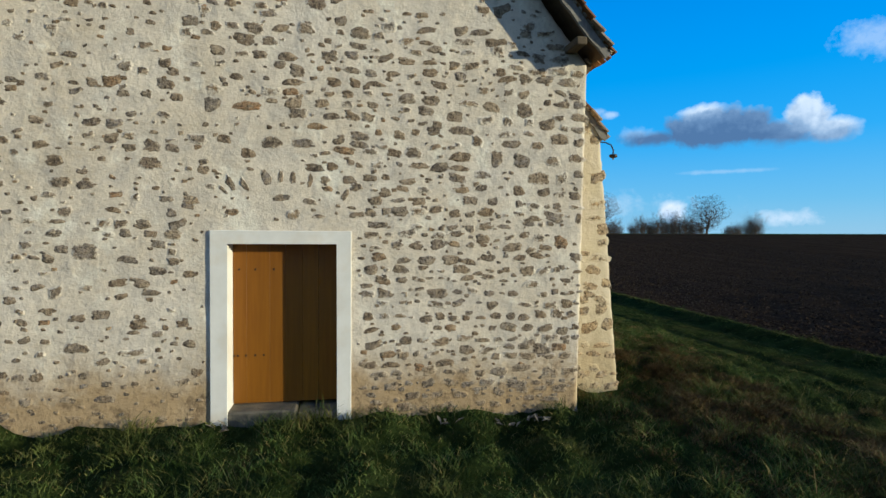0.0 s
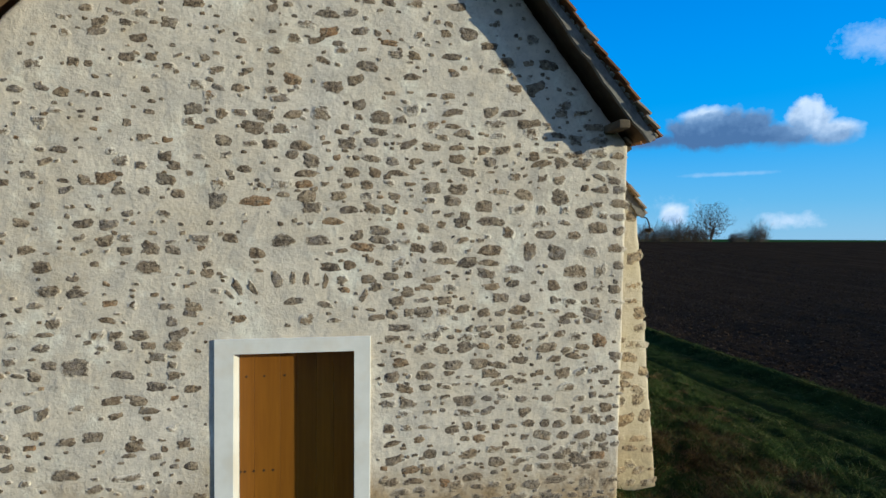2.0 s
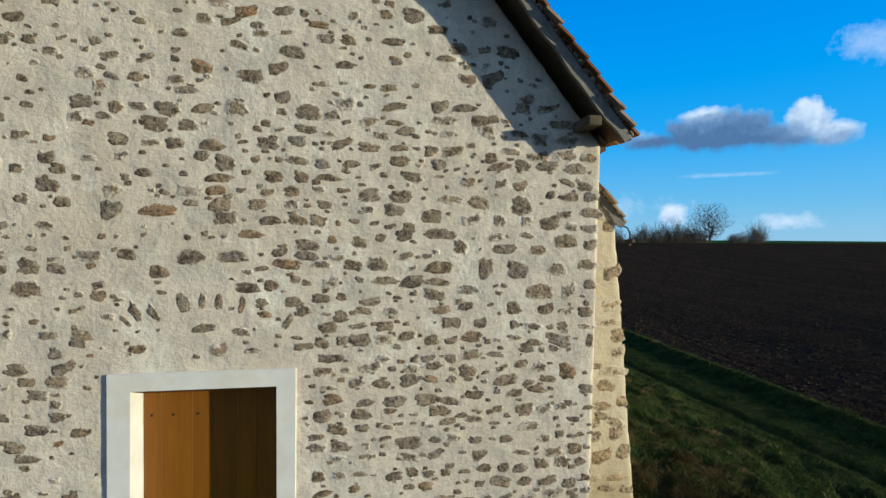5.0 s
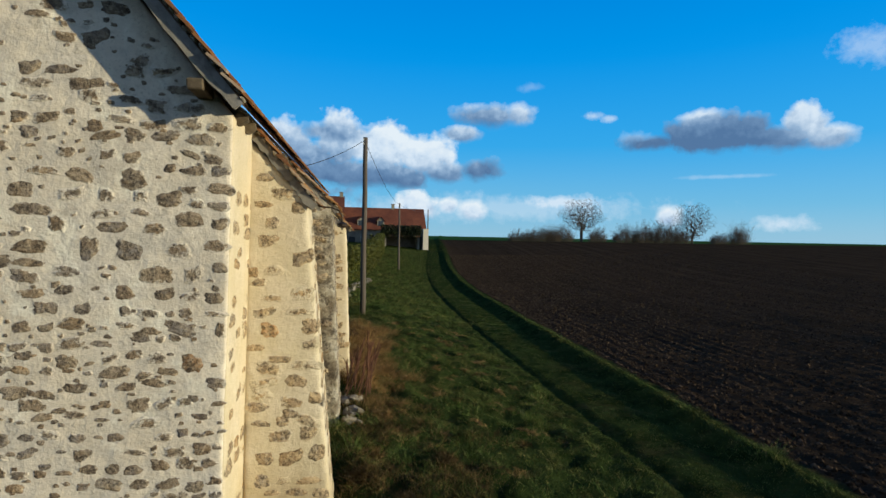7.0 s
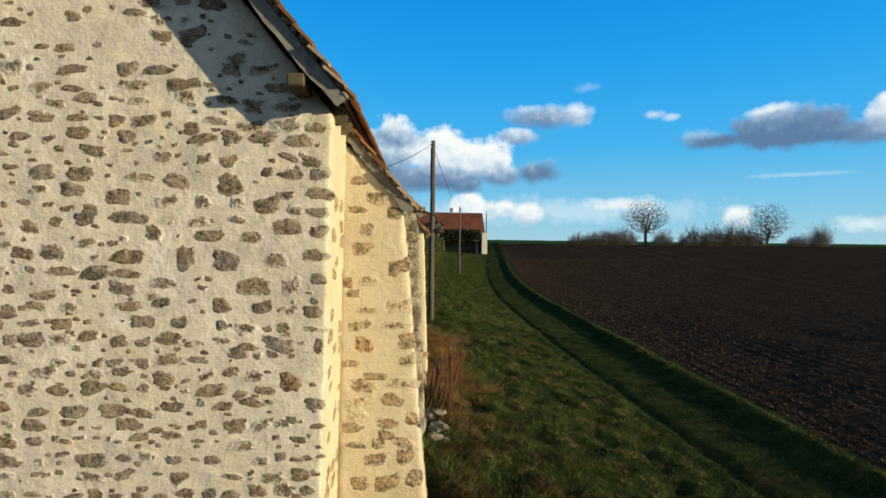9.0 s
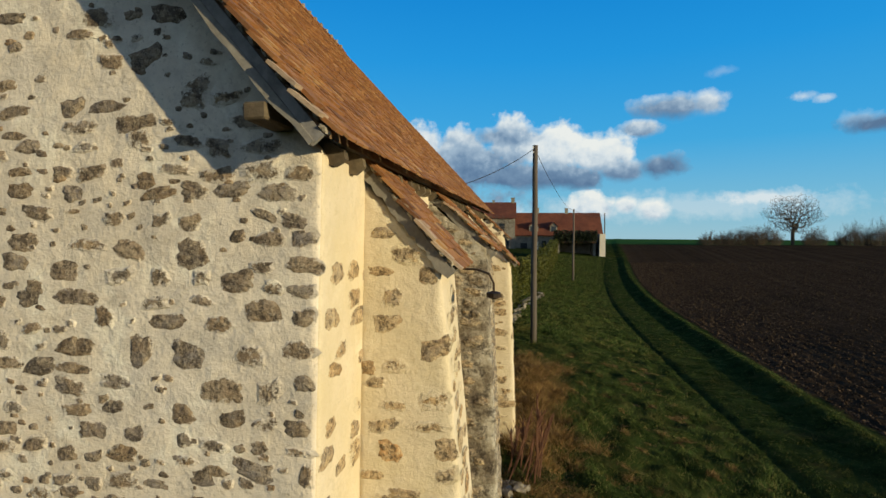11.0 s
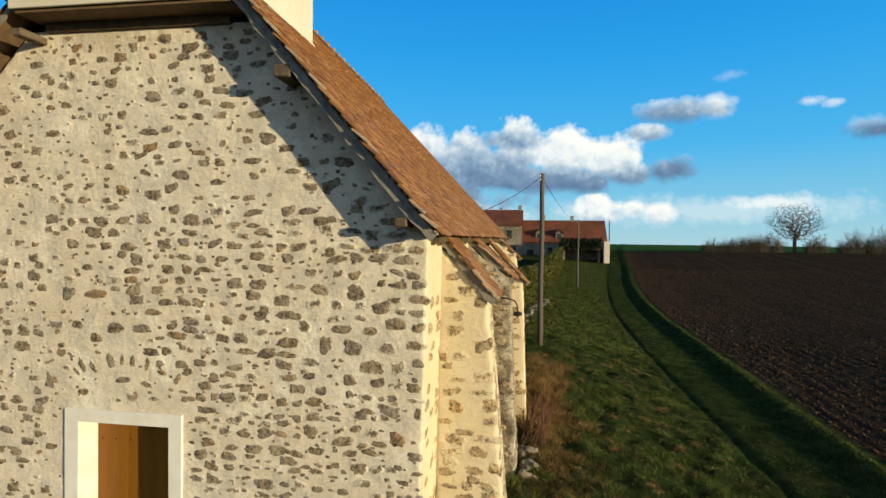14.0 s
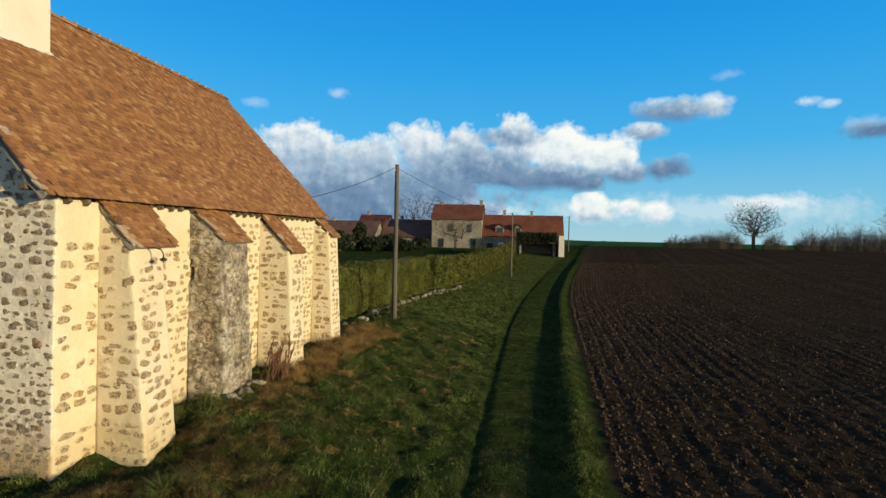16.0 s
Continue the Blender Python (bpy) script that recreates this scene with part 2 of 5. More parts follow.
def two_tone(a, b, scale, lo=0.35, hi=0.65, c=None, scale2=0.0):
    def paint(q, p):
        col = q.mix(q.span(q.noise(p, scale, 5.0, 0.6), lo, hi), a, b)
        if c:
            col = q.mix(q.span(q.noise(p, scale2, 4.0, 0.6), 0.5, 0.72, 0.0, 0.7), col, c)
        return col
    return paint


def planks(a, b, scale=(22.0, 22.0, 1.2)):
    def paint(q, p):
        long = q.n("ShaderNodeVectorMath", op="MULTIPLY", inp={0: p, 1: scale}).outputs[0]
        col = q.mix(q.span(q.noise(long, 1.0, 5.0, 0.65), 0.3, 0.7), a, b)
        return q.mix(q.math("MULTIPLY", by_piece(q), 0.35), col, tuple(v * 0.55 for v in a))
    return paint


def leafy(stops, faded):
    def paint(q, p):
        c = q.ramp(by_island(q), stops)
        c = q.mix(q.span(q.noise(p, 0.55, 6.0, 0.75), 0.48, 0.6, 0.0, 0.6), c, faded)
        c = q.mix(q.span(q.noise(p, 1.3, 5.0, 0.7), 0.5, 0.64, 0.0, 0.45), c, tuple(v * 0.9 for v in stops[-2][1]))
        return q.mix(q.span(q.noise(p, 2.4, 5.0, 0.7), 0.44, 0.6, 0.0, 0.85), c, tuple(v * 0.45 for v in stops[0][1]))
    return paint


def ground_paint(q, p):
    soil_mask = q.n("ShaderNodeAttribute", label="soil")
    soil_mask.attribute_name = "soil"
    far = q.n("ShaderNodeAttribute", label="far")
    far.attribute_name = "far"
    turf = q.mix(q.span(q.noise(p, 1.6, 6.0, 0.65), 0.35, 0.65), (0.013, 0.022, 0.006), (0.045, 0.062, 0.016))
    turf = q.mix(q.span(q.noise(p, 0.7, 6.0, 0.75), 0.54, 0.68, 0.0, 0.6), turf, (0.10, 0.075, 0.028))
    turf = q.mix(q.span(q.noise(p, 13.0, 4.0, 0.7), 0.45, 0.7, 0.0, 0.5), turf, (0.016, 0.021, 0.006))
    soil = q.mix(q.span(q.noise(p, 2.2, 6.0, 0.7), 0.35, 0.7), (0.0224, 0.0147, 0.0092), (0.0519, 0.033, 0.0192))
    soil = q.mix(q.span(q.noise(p, 11.0, 5.0, 0.7), 0.56, 0.70, 0.0, 0.55), soil, (0.11, 0.075, 0.044))
    away = q.n("ShaderNodeAttribute", label="away")
    away.attribute_name = "away"
    band = q.n("ShaderNodeTexNoise")
    band.noise_dimensions = "1D"
    q.put(band.inputs["W"], away.outputs["Fac"])
    q.put(band.inputs["Scale"], 0.55)
    q.put(band.inputs["Detail"], 5.0)
    q.put(band.inputs["Roughness"], 0.7)
    soil = q.mix(q.span(band.outputs["Fac"], 0.44, 0.62, 0.0, 0.55), soil, (0.0661, 0.0425, 0.0245))
    soil = q.mix(q.span(q.noise(p, 3.4, 6.0, 0.85), 0.52, 0.62, 0.0, 0.6), soil, (0.085, 0.058, 0.034))
    soil = q.mix(q.span(q.noise(p, 0.25, 5.0, 0.6), 0.45, 0.65, 0.0, 0.45), soil, (0.0283, 0.0195, 0.0122))
    col = q.mix(soil_mask.outputs["Fac"], turf, soil)
    return q.mix(far.outputs["Fac"], col, q.mix(q.noise(p, 0.02, 4.0), (0.04, 0.095, 0.025), (0.06, 0.125, 0.034)))


M = {
    "lime": material("lime_render", lime, 0.95, [(2.2, 0.5, 0.06), (6.0, 0.5, 0.04), (16.0, 0.3, 0.012), (45.0, 0.22, 0.005)]),
    "ochre": material("ochre_render", ochre, 0.95, [(2.2, 0.5, 0.06), (6.0, 0.5, 0.04), (16.0, 0.3, 0.012), (45.0, 0.22, 0.005)]),
    "stone": material("field_stone", rubble(by_piece), 0.85, [(9.0, 0.7, 0.05), (30.0, 0.7, 0.015)]),
    "stones": material("field_stones", rubble(by_island), 0.85, [(9.0, 0.7, 0.05), (30.0, 0.7, 0.015)]),
    # ochre-coated stones; lighter tint puts the sunlit side's light tan into their colour
    "sunlit_ochre_stone": material("sunlit_ochre_field_stone", rubble(by_piece, ochre, (1.75, 1.52, 1.15), 0.95), 0.85, [(9.0, 0.7, 0.05), (30.0, 0.7, 0.015)]),
    "sunlit_ochre_stones": material("sunlit_ochre_field_stones", rubble(by_island, ochre, (1.75, 1.52, 1.15), 0.95), 0.85, [(9.0, 0.7, 0.05), (30.0, 0.7, 0.015)]),
    "tile": material("clay_tile", clay(by_piece), 0.85, [(30.0, 0.4, 0.006)]),
    "pale_tile": material("pale_clay_tile", two_tone((0.30, 0.19, 0.11), (0.46, 0.36, 0.25), 7.0, 0.35, 0.65, (0.16, 0.09, 0.05), 14.0), 0.9, [(30.0, 0.5, 0.008)]),
    "tiles": material("clay_tiles", clay(by_island), 0.85, [(30.0, 0.4, 0.006)]),
    "grey_wood": material("weathered_wood", planks((0.17, 0.15, 0.125), (0.30, 0.27, 0.22), (14.0, 14.0, 14.0)), 0.85, [(25.0, 0.6, 0.01)]),
    "zinc": material("grey_board", two_tone((0.12, 0.11, 0.10), (0.25, 0.23, 0.205), 5.0, 0.35, 0.65, (0.33, 0.30, 0.26), 9.0), 0.8, [(20.0, 0.5, 0.01)]),
    "brown_wood": material("brown_wood", planks((0.12, 0.07, 0.035), (0.21, 0.135, 0.07), (9.0, 9.0, 9.0)), 0.8, [(25.0, 0.5, 0.008)]),
    "old_wood": material("old_beam_wood", planks((0.075, 0.055, 0.034), (0.17, 0.13, 0.08), (12.0, 3.0, 12.0)), 0.9, [(25.0, 0.6, 0.01)]),
    "door_wood": material("oiled_oak", planks((0.18, 0.066, 0.003), (0.255, 0.102, 0.004)), 0.45, [(40.0, 0.15, 0.003)]),
    "iron": material("dark_iron", two_tone((0.02, 0.017, 0.015), (0.06, 0.035, 0.02), 20.0), 0.6, [], 0.6),
    "frame": material("cut_stone_frame", two_tone((0.66, 0.63, 0.57), (0.74, 0.71, 0.65), 3.0, 0.35, 0.65, (0.6, 0.5, 0.36), 1.3), 0.8, [(40.0, 0.25, 0.005)]),
    "sill": material("step_stone", two_tone((0.10, 0.09, 0.07), (0.20, 0.165, 0.115), 5.0), 0.9, [(20.0, 0.6, 0.02)]),
    "plaster": material("smooth_render", two_tone((0.56, 0.50, 0.40), (0.62, 0.555, 0.45), 2.0), 0.9, [(30.0, 0.2, 0.006)]),
    "mortar": material("verge_mortar", two_tone((0.28, 0.23, 0.16), (0.50, 0.44, 0.34), 4.0, 0.35, 0.65, (0.10, 0.08, 0.06), 7.0), 0.95, [(9.0, 0.9, 0.06), (40.0, 0.6, 0.015)]),
    "old_mortar": material("old_mortar", old_mortar, 0.95, [(5.0, 0.9, 0.09), (14.0, 0.9, 0.05), (40.0, 0.6, 0.015)]),
    "bare_stone": material("bare_field_stone", rubble(by_piece, old_mortar, (1.65, 1.52, 1.28), 0.3), 0.9, [(9.0, 0.9, 0.06), (30.0, 0.7, 0.015)]),
    "ground": material("turf_and_soil", ground_paint, 1.0, [(5.0, 0.6, 0.08), (14.0, 0.8, 0.06), (30.0, 0.7, 0.03)], 0.0, 0.0),
    "grass": material("grass_blades", leafy([(0.0, (0.034, 0.062, 0.013)), (0.45, (0.074, 0.114, 0.026)), (0.8, (0.15, 0.18, 0.045)), (0.95, (0.26, 0.20, 0.075))], (0.15, 0.115, 0.035)), 0.8, [], 0.0, 0.04),
    "straw": material("dry_grass", leafy([(0.0, (0.12, 0.066, 0.02)), (0.6, (0.29, 0.17, 0.055)), (0.9, (0.42, 0.27, 0.095)), (1.0, (0.12, 0.12, 0.03))], (0.36, 0.21, 0.07)), 0.8, [], 0.0, 0.2),
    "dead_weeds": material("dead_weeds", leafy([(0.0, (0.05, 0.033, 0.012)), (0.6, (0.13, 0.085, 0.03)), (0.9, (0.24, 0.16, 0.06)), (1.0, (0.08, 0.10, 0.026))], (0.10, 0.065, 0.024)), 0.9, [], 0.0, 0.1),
    "clods": material("soil_clods", two_tone((0.020, 0.0135, 0.008), (0.12, 0.08, 0.049), 8.0, 0.42, 0.68), 1.0, [(30.0, 0.6, 0.02)], 0.0, 0.0),
    "hedge": material("hedge_leaves", leafy([(0.0, (0.05, 0.06, 0.009)), (0.6, (0.092, 0.102, 0.015)), (1.0, (0.16, 0.15, 0.026))], (0.11, 0.095, 0.016)), 0.7, [], 0.0, 0.2),
    "dark_leaf": material("evergreen_leaves", leafy([(0.0, (0.010, 0.016, 0.005)), (0.6, (0.022, 0.03, 0.008)), (1.0, (0.04, 0.045, 0.012))], (0.03, 0.035, 0.010)), 0.7, [], 0.0, 0.2),
    "bark": material("bark", two_tone((0.055, 0.042, 0.03), (0.10, 0.08, 0.058), 3.0), 0.95, [(12.0, 0.6, 0.03)]),
    "dead_stem": material("dead_stem", two_tone((0.075, 0.032, 0.018), (0.16, 0.075, 0.04), 6.0), 0.9),
    "twigs": material("bare_twigs", two_tone((0.07, 0.052, 0.036), (0.12, 0.09, 0.06), 0.7), 0.95),
    "pole": material("pole_wood", planks((0.085, 0.066, 0.05), (0.155, 0.125, 0.098), (20.0, 20.0, 1.0)), 0.85, [(22.0, 0.5, 0.01)]),
    "wire": material("cable", two_tone((0.02, 0.02, 0.02), (0.04, 0.04, 0.04), 3.0), 0.6),
    "far_wall": material("village_wall", two_tone((0.17, 0.15, 0.115), (0.28, 0.25, 0.195), 0.6, 0.35, 0.65, (0.11, 0.095, 0.075), 2.2), 0.95, [(2.5, 0.6, 0.05)]),
    "far_roof": material("village_roof", two_tone((0.10, 0.030, 0.016), (0.165, 0.052, 0.025), 0.5, 0.35, 0.65, (0.07, 0.027, 0.017), 3.5), 0.9, [(6.0, 0.5, 0.03)]),
    "dark_roof": material("old_roof", two_tone((0.075, 0.04, 0.03), (0.14, 0.07, 0.045), 0.5), 0.9, [(6.0, 0.5, 0.03)]),
    "paint": material("white_paint", two_tone((0.7, 0.7, 0.68), (0.78, 0.78, 0.76), 2.0), 0.6),
    "glass": material("dark_glass", two_tone((0.02, 0.025, 0.03), (0.03, 0.035, 0.04), 0.5), 0.08, [], 0.0, 0.6),
    "rock": material("pale_rock", two_tone((0.19, 0.155, 0.11), (0.31, 0.265, 0.195), 3.0, 0.35, 0.65, (0.12, 0.11, 0.075), 5.0), 0.9, [(14.0, 0.7, 0.03)]),
}
for k in ("grass", "straw", "hedge"):
    M[k].use_backface_culling = False


# ---- mesh helpers ----
rng = random.Random(7)


def mesh_of(name, bm, mat, smooth=False):
    bmesh.ops.recalc_face_normals(bm, faces=bm.faces[:])
    me = bpy.data.meshes.new(name)
    bm.to_mesh(me)
    bm.free()
    me.materials.append(mat)
    if smooth:
        me.polygons.foreach_set("use_smooth", [True] * len(me.polygons))
    return me


def part(name, bm, mat, parent, label="", smooth=False):
    ob = new(name, mesh_of(name, bm, mat, smooth))
    ob.parent = parent
    return tagged(ob, label)


def thing(name, label, category, at=(0, 0, 0), group="", kind=""):
    ob = new(name)
    ob.location = at
    ob.empty_display_size = 0.2
    bpy.context.view_layer.update()
    return tagged(ob, label, category, group, kind)


def hold(ob, parent):
    """Parent ob, built in world metres, without moving it."""
    ob.parent = parent
    ob.matrix_parent_inverse = Matrix.Translation(-parent.location) if parent.parent is None else Matrix()
    return ob


def wpart(name, bm, mat, parent, label="", smooth=False):
    """A part whose bmesh is in world metres."""
    return hold(part(name, bm, mat, None, label, smooth), parent)


def box(bm, a, b, bevel=0.0, turn=None):
    v = bmesh.ops.create_cube(bm, size=1.0)["verts"]
    size = [b[i] - a[i] for i in range(3)]
    mid = [(b[i] + a[i]) / 2 for i in range(3)]
    bmesh.ops.scale(bm, vec=size, verts=v)
    if bevel:
        edges = list({e for w in v for e in w.link_edges})
        v = list({w for f in bmesh.ops.bevel(bm, geom=edges, offset=bevel, segments=1, affect="EDGES")["faces"] for w in f.verts} | {w for w in v if w.is_valid})
    if turn is not None:
        bmesh.ops.transform(bm, matrix=turn.to_4x4(), verts=v)
    bmesh.ops.translate(bm, vec=mid, verts=v)
    return v


def prism(bm, outline, a, b, axis="y"):
    """Extrude an outline of (x, z), or (y, z) for axis x, from a to b."""
    def at(p, d):
        return (p[0], d, p[1]) if axis == "y" else (d, p[0], p[1])
    one = [bm.verts.new(at(p, a)) for p in outline]
    two = [bm.verts.new(at(p, b)) for p in outline]
    n = len(outline)
    bm.faces.new(one)
    bm.faces.new(two[::-1])
    for i in range(n):
        bm.faces.new((one[i], one[(i + 1) % n], two[(i + 1) % n], two[i]))


def tube(bm, points, radii, sides=6, cap=True):
    rings = []
    for i, p in enumerate(points):
        p = Vector(p)
        d = (Vector(points[min(i + 1, len(points) - 1)]) - Vector(points[max(i - 1, 0)])).normalized()
        u = d.cross(Vector((0, 0, 1)) if abs(d.z) < 0.9 else Vector((1, 0, 0))).normalized()
        w = d.cross(u)
        r = radii[i] if isinstance(radii, (list, tuple)) else radii
        rings.append([bm.verts.new(p + r * (math.cos(2 * math.pi * k / sides) * u + math.sin(2 * math.pi * k / sides) * w)) for k in range(sides)])
    for a, b in zip(rings, rings[1:]):
        for k in range(sides):
            bm.faces.new((a[k], a[(k + 1) % sides], b[(k + 1) % sides], b[k]))
    if cap:
        bm.faces.new(rings[0][::-1])
        bm.faces.new(rings[-1])


def raw(name, verts, faces, mat, smooth=False):
    me = bpy.data.meshes.new(name)
    me.from_pydata(verts, [], faces)
    me.materials.append(mat)
    if smooth:
        me.polygons.foreach_set("use_smooth", [True] * len(me.polygons))
    me.update()
    return new(name, me)


def smoothstep(a, b, x):
    t = np.clip((x - a) / (b - a), 0, 1)
    return t * t * (3 - 2 * t)


# ---- ground ----
Y_KNOTS = [-60, 0, 9, 14, 25, 35, 47, 65, 85, 125, 220, 900]


def eased(y, xs):
    return sum(np.interp(np.asarray(y, float) + d, Y_KNOTS, xs) for d in (-7, -3.5, 0, 3.5, 7)) / 5


def rut(y):
    return eased(y, [9.0, 9.7, 9.98, 10.05, 10.2, 10.65, 11.65, 14.0, 17.5, 23.4, 40, 160])


def field_edge(y):
    return eased(y, [11.5, 12.3, 12.68, 12.97, 13.65, 14.2, 15.1, 17.3, 20.6, 26.5, 44, 166])


def bumps(x, y, s, seed):
    """Smooth cheap relief from a few crossed waves."""
    k = np.random.default_rng(seed)
    out = np.zeros_like(x)
    for i in range(9):
        a, f, ph = k.uniform(0, 6.283), s * k.uniform(0.6, 2.2), k.uniform(0, 6.283)
        out = out + np.sin((x * math.cos(a) + y * math.sin(a)) * f + ph) / (0.6 + 0.5 * f / s)
    return out / 4.5


def height(x, y):
    x, y = np.asarray(x, float), np.asarray(y, float)
    r, e = rut(y), field_edge(y)
    near = np.exp(-np.maximum(0, np.hypot(x - 6, y - 8) - 25) / 30)
    z = 0.12 - 0.32 * smoothstep(9.5, 6.5, y) - 0.3 * smoothstep(6, 1, y)
    z = z + (-0.82 - z) * smoothstep(4.2, r + 0.3, x)
    z = z - 0.34 * np.exp(-((x - 4.35) / 0.85) ** 2 - ((y - 7.65) / 0.75) ** 2) + 0.14 * np.exp(-((x - 4.5) / 0.8) ** 2 - ((y - 10.8) / 1.0) ** 2)
    bank = smoothstep(0.3, -1.0, x - r)
    z = z + (0.02 + 0.04 * bank) * bumps(x, y, 1.2, 3) * near + (0.012 + 0.085 * bank) * bumps(x, y, 4.2, 4) * near + (0.008 + 0.05 * bank) * bumps(x, y, 8.5, 14) * near + (0.008 + 0.03 * bank) * bumps(x, y, 15.0, 15) * near
    for c, w, d in ((r + 0.02, 0.14, -0.08), (e - 1.25, 0.30, -0.05), (e - 0.52, 0.34, 0.17)):
        z = z + d * np.exp(-((x - c) / w) ** 2)
    inside = smoothstep(-0.1, 0.5, x - e)
    rows = np.sin((x - e) * 2 * math.pi / 0.6 + 1.2 * bumps(x, y, 0.5, 9)) * (0.6 + 0.5 * bumps(x, y, 0.8, 10))
    z = z + inside * near * (0.026 * rows + 0.014 * bumps(x, y, 5.5, 5) + 0.022 * bumps(x, y, 15.0, 6) + 0.02 * bumps(x, y, 21.0, 16))
    d = np.hypot(x - 4, y)
    z = z + 3.6 * smoothstep(42, 140, d) + 0.95 * smoothstep(120, 260, d) - 0.004 * np.maximum(0, d - 280)
    return z


def spread(lo, hi, fine_lo, fine_hi, step, grow=1.12):
    a = list(np.arange(fine_lo, fine_hi, step))
    s, v = step, fine_hi
    while v < hi:
        a.append(v)
        s *= grow
        v += s
    a.append(hi)
    s, v, left = step, fine_lo, []
    while v > lo:
        s *= grow
        v -= s
        left.append(max(v, lo))
    return np.array(left[::-1] + a)


gx, gy = spread(-2600, 2600, -6, 30, 0.13, 1.08), spread(-600, 3200, 0, 40, 0.15, 1.06)
GX, GY = np.meshgrid(gx, gy)
GZ = height(GX, GY)
nx, ny = len(gx), len(gy)
idx = np.arange(nx * ny).reshape(ny, nx)
quads = np.stack([idx[:-1, :-1], idx[:-1, 1:], idx[1:, 1:], idx[1:, :-1]], -1).reshape(-1, 4)
me = bpy.data.meshes.new("ground")
me.vertices.add(nx * ny)
me.vertices.foreach_set("co", np.stack([GX, GY, GZ], -1).astype(np.float32).ravel())
me.loops.add(quads.size)
me.loops.foreach_set("vertex_index", quads.ravel().astype(np.int32))
me.polygons.add(len(quads))
me.polygons.foreach_set("loop_start", np.arange(0, quads.size, 4, dtype=np.int32))
me.update(calc_edges=True)
FAR_EDGE = 128.0
soil = smoothstep(-0.15, 0.25, GX - field_edge(GY) + 0.25 * bumps(GX, GY, 2.5, 8)) * smoothstep(1.5, -1.5, GY - FAR_EDGE + 0.08 * GX)
far = smoothstep(-2, 2, GY - FAR_EDGE - 4 + 0.08 * GX)
for key, values in (("soil", soil), ("far", far), ("away", GX - field_edge(GY))):
    me.attributes.new(key, "FLOAT", "POINT").data.foreach_set("value", values.astype(np.float32).ravel())
me.polygons.foreach_set("use_smooth", [True] * len(quads))
me.materials.append(M["ground"])
tagged(new("ground", me), "grassy bank, wheel-rutted track and bare ploughed field", "ground", kind="structure")


# ---- stone barn ----
GY0, RIDGE_X, RIDGE_Z = 6.92, -0.45, 9.15
barn = thing("stone_barn", "rubble stone barn in cream lime render with a clay tile roof", "barn", (0, 12.5, -0.2))


def side_x(y):
    """Plan line of the long wall, which runs a little askew."""
    return 3.23 + 0.033 * (y - GY0)


def lumpy(ob, voxel=0.035, depth=0.014, size=0.3):
    m = ob.modifiers.new("remesh", "REMESH")
    m.mode, m.voxel_size, m.use_smooth_shade = "VOXEL", voxel, True
    tex = bpy.data.textures.new("lumps", "CLOUDS")
    tex.noise_scale, tex.noise_depth = size, 3
    d = ob.modifiers.new("lumps", "DISPLACE")
    d.texture, d.strength, d.mid_level, d.texture_coords = tex, depth, 0.5, "GLOBAL"
    return ob


DOOR = (-1.44, -0.12, 2.04)      # opening: left, right, top
WALL_L = 2 * RIDGE_X - 3.75
bm = bmesh.new()
prism(bm, [(WALL_L, -0.9), (DOOR[0] - 0.12, -0.9), (DOOR[0] - 0.12, DOOR[2] + 0.1), (DOOR[1] + 0.12, DOOR[2] + 0.1), (DOOR[1] + 0.12, -0.9), (3.13, -0.9),
           (3.19, 2.3), (3.23, 4.5), (1.03, 7.2), (2 * RIDGE_X - 1.28, 7.2), (WALL_L, 4.5)], GY0, GY0 + 0.62)
gable = lumpy(wpart("gable_wall", bm, M["lime"], barn, "cream lime render with dark field stones showing"))
bm = bmesh.new()
a = [(3.23 - 0.6, GY0 + 0.02), (side_x(GY0) + 0.012, GY0 + 0.02), (side_x(18.15) + 0.012, 18.15), (side_x(18.15) - 0.6, 18.15)]
lo = [bm.verts.new((x - 0.09, y, -0.9)) for x, y in a]
hi = [bm.verts.new((x, y, 4.5)) for x, y in a]
bm.faces.new(lo[::-1]), bm.faces.new(hi)
for i in range(4):
    bm.faces.new((lo[i], lo[(i + 1) % 4], hi[(i + 1) % 4], hi[i]))
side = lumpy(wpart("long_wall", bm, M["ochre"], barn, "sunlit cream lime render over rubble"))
bm = bmesh.new()
box(bm, (WALL_L, GY0 + 0.62, -0.9), (WALL_L + 0.6, 18.15, 4.42))
wpart("rear_wall", bm, M["lime"], barn)
bm = bmesh.new()
prism(bm, [(WALL_L, -0.9), (side_x(18.15), -0.9), (side_x(18.15), 4.42), (RIDGE_X, 8.9), (WALL_L, 4.42)], 18.15, 18.2)
wpart("far_gable_wall", bm, M["lime"], barn)

# buttresses: y from, y to, top x, foot x, height of the cover's outer edge, rough or rendered
BUTTRESSES = [(7.81, 8.70, 3.88, 4.24, 3.70, False), (10.40, 11.65, 4.10, 4.27, 3.78, True), (13.55, 14.45, 4.36, 4.46, 3.45, False), (17.30, 18.19, 4.16, 4.34, 3.92, False)]
COVER_SPAN = [(7.79, 8.98), (10.46, 11.72), (13.55, 14.52), (17.40, 18.24)]
COVER_OUT = 0.12


def cover_z(b, x):
    """Height of a buttress cover, which carries on the line of the main roof."""
    y0, y1, xt, xf, zt, rough = b
    return 4.60 - (4.60 - zt) * (x - side_x(y0)) / (xt + COVER_OUT - side_x(y0))


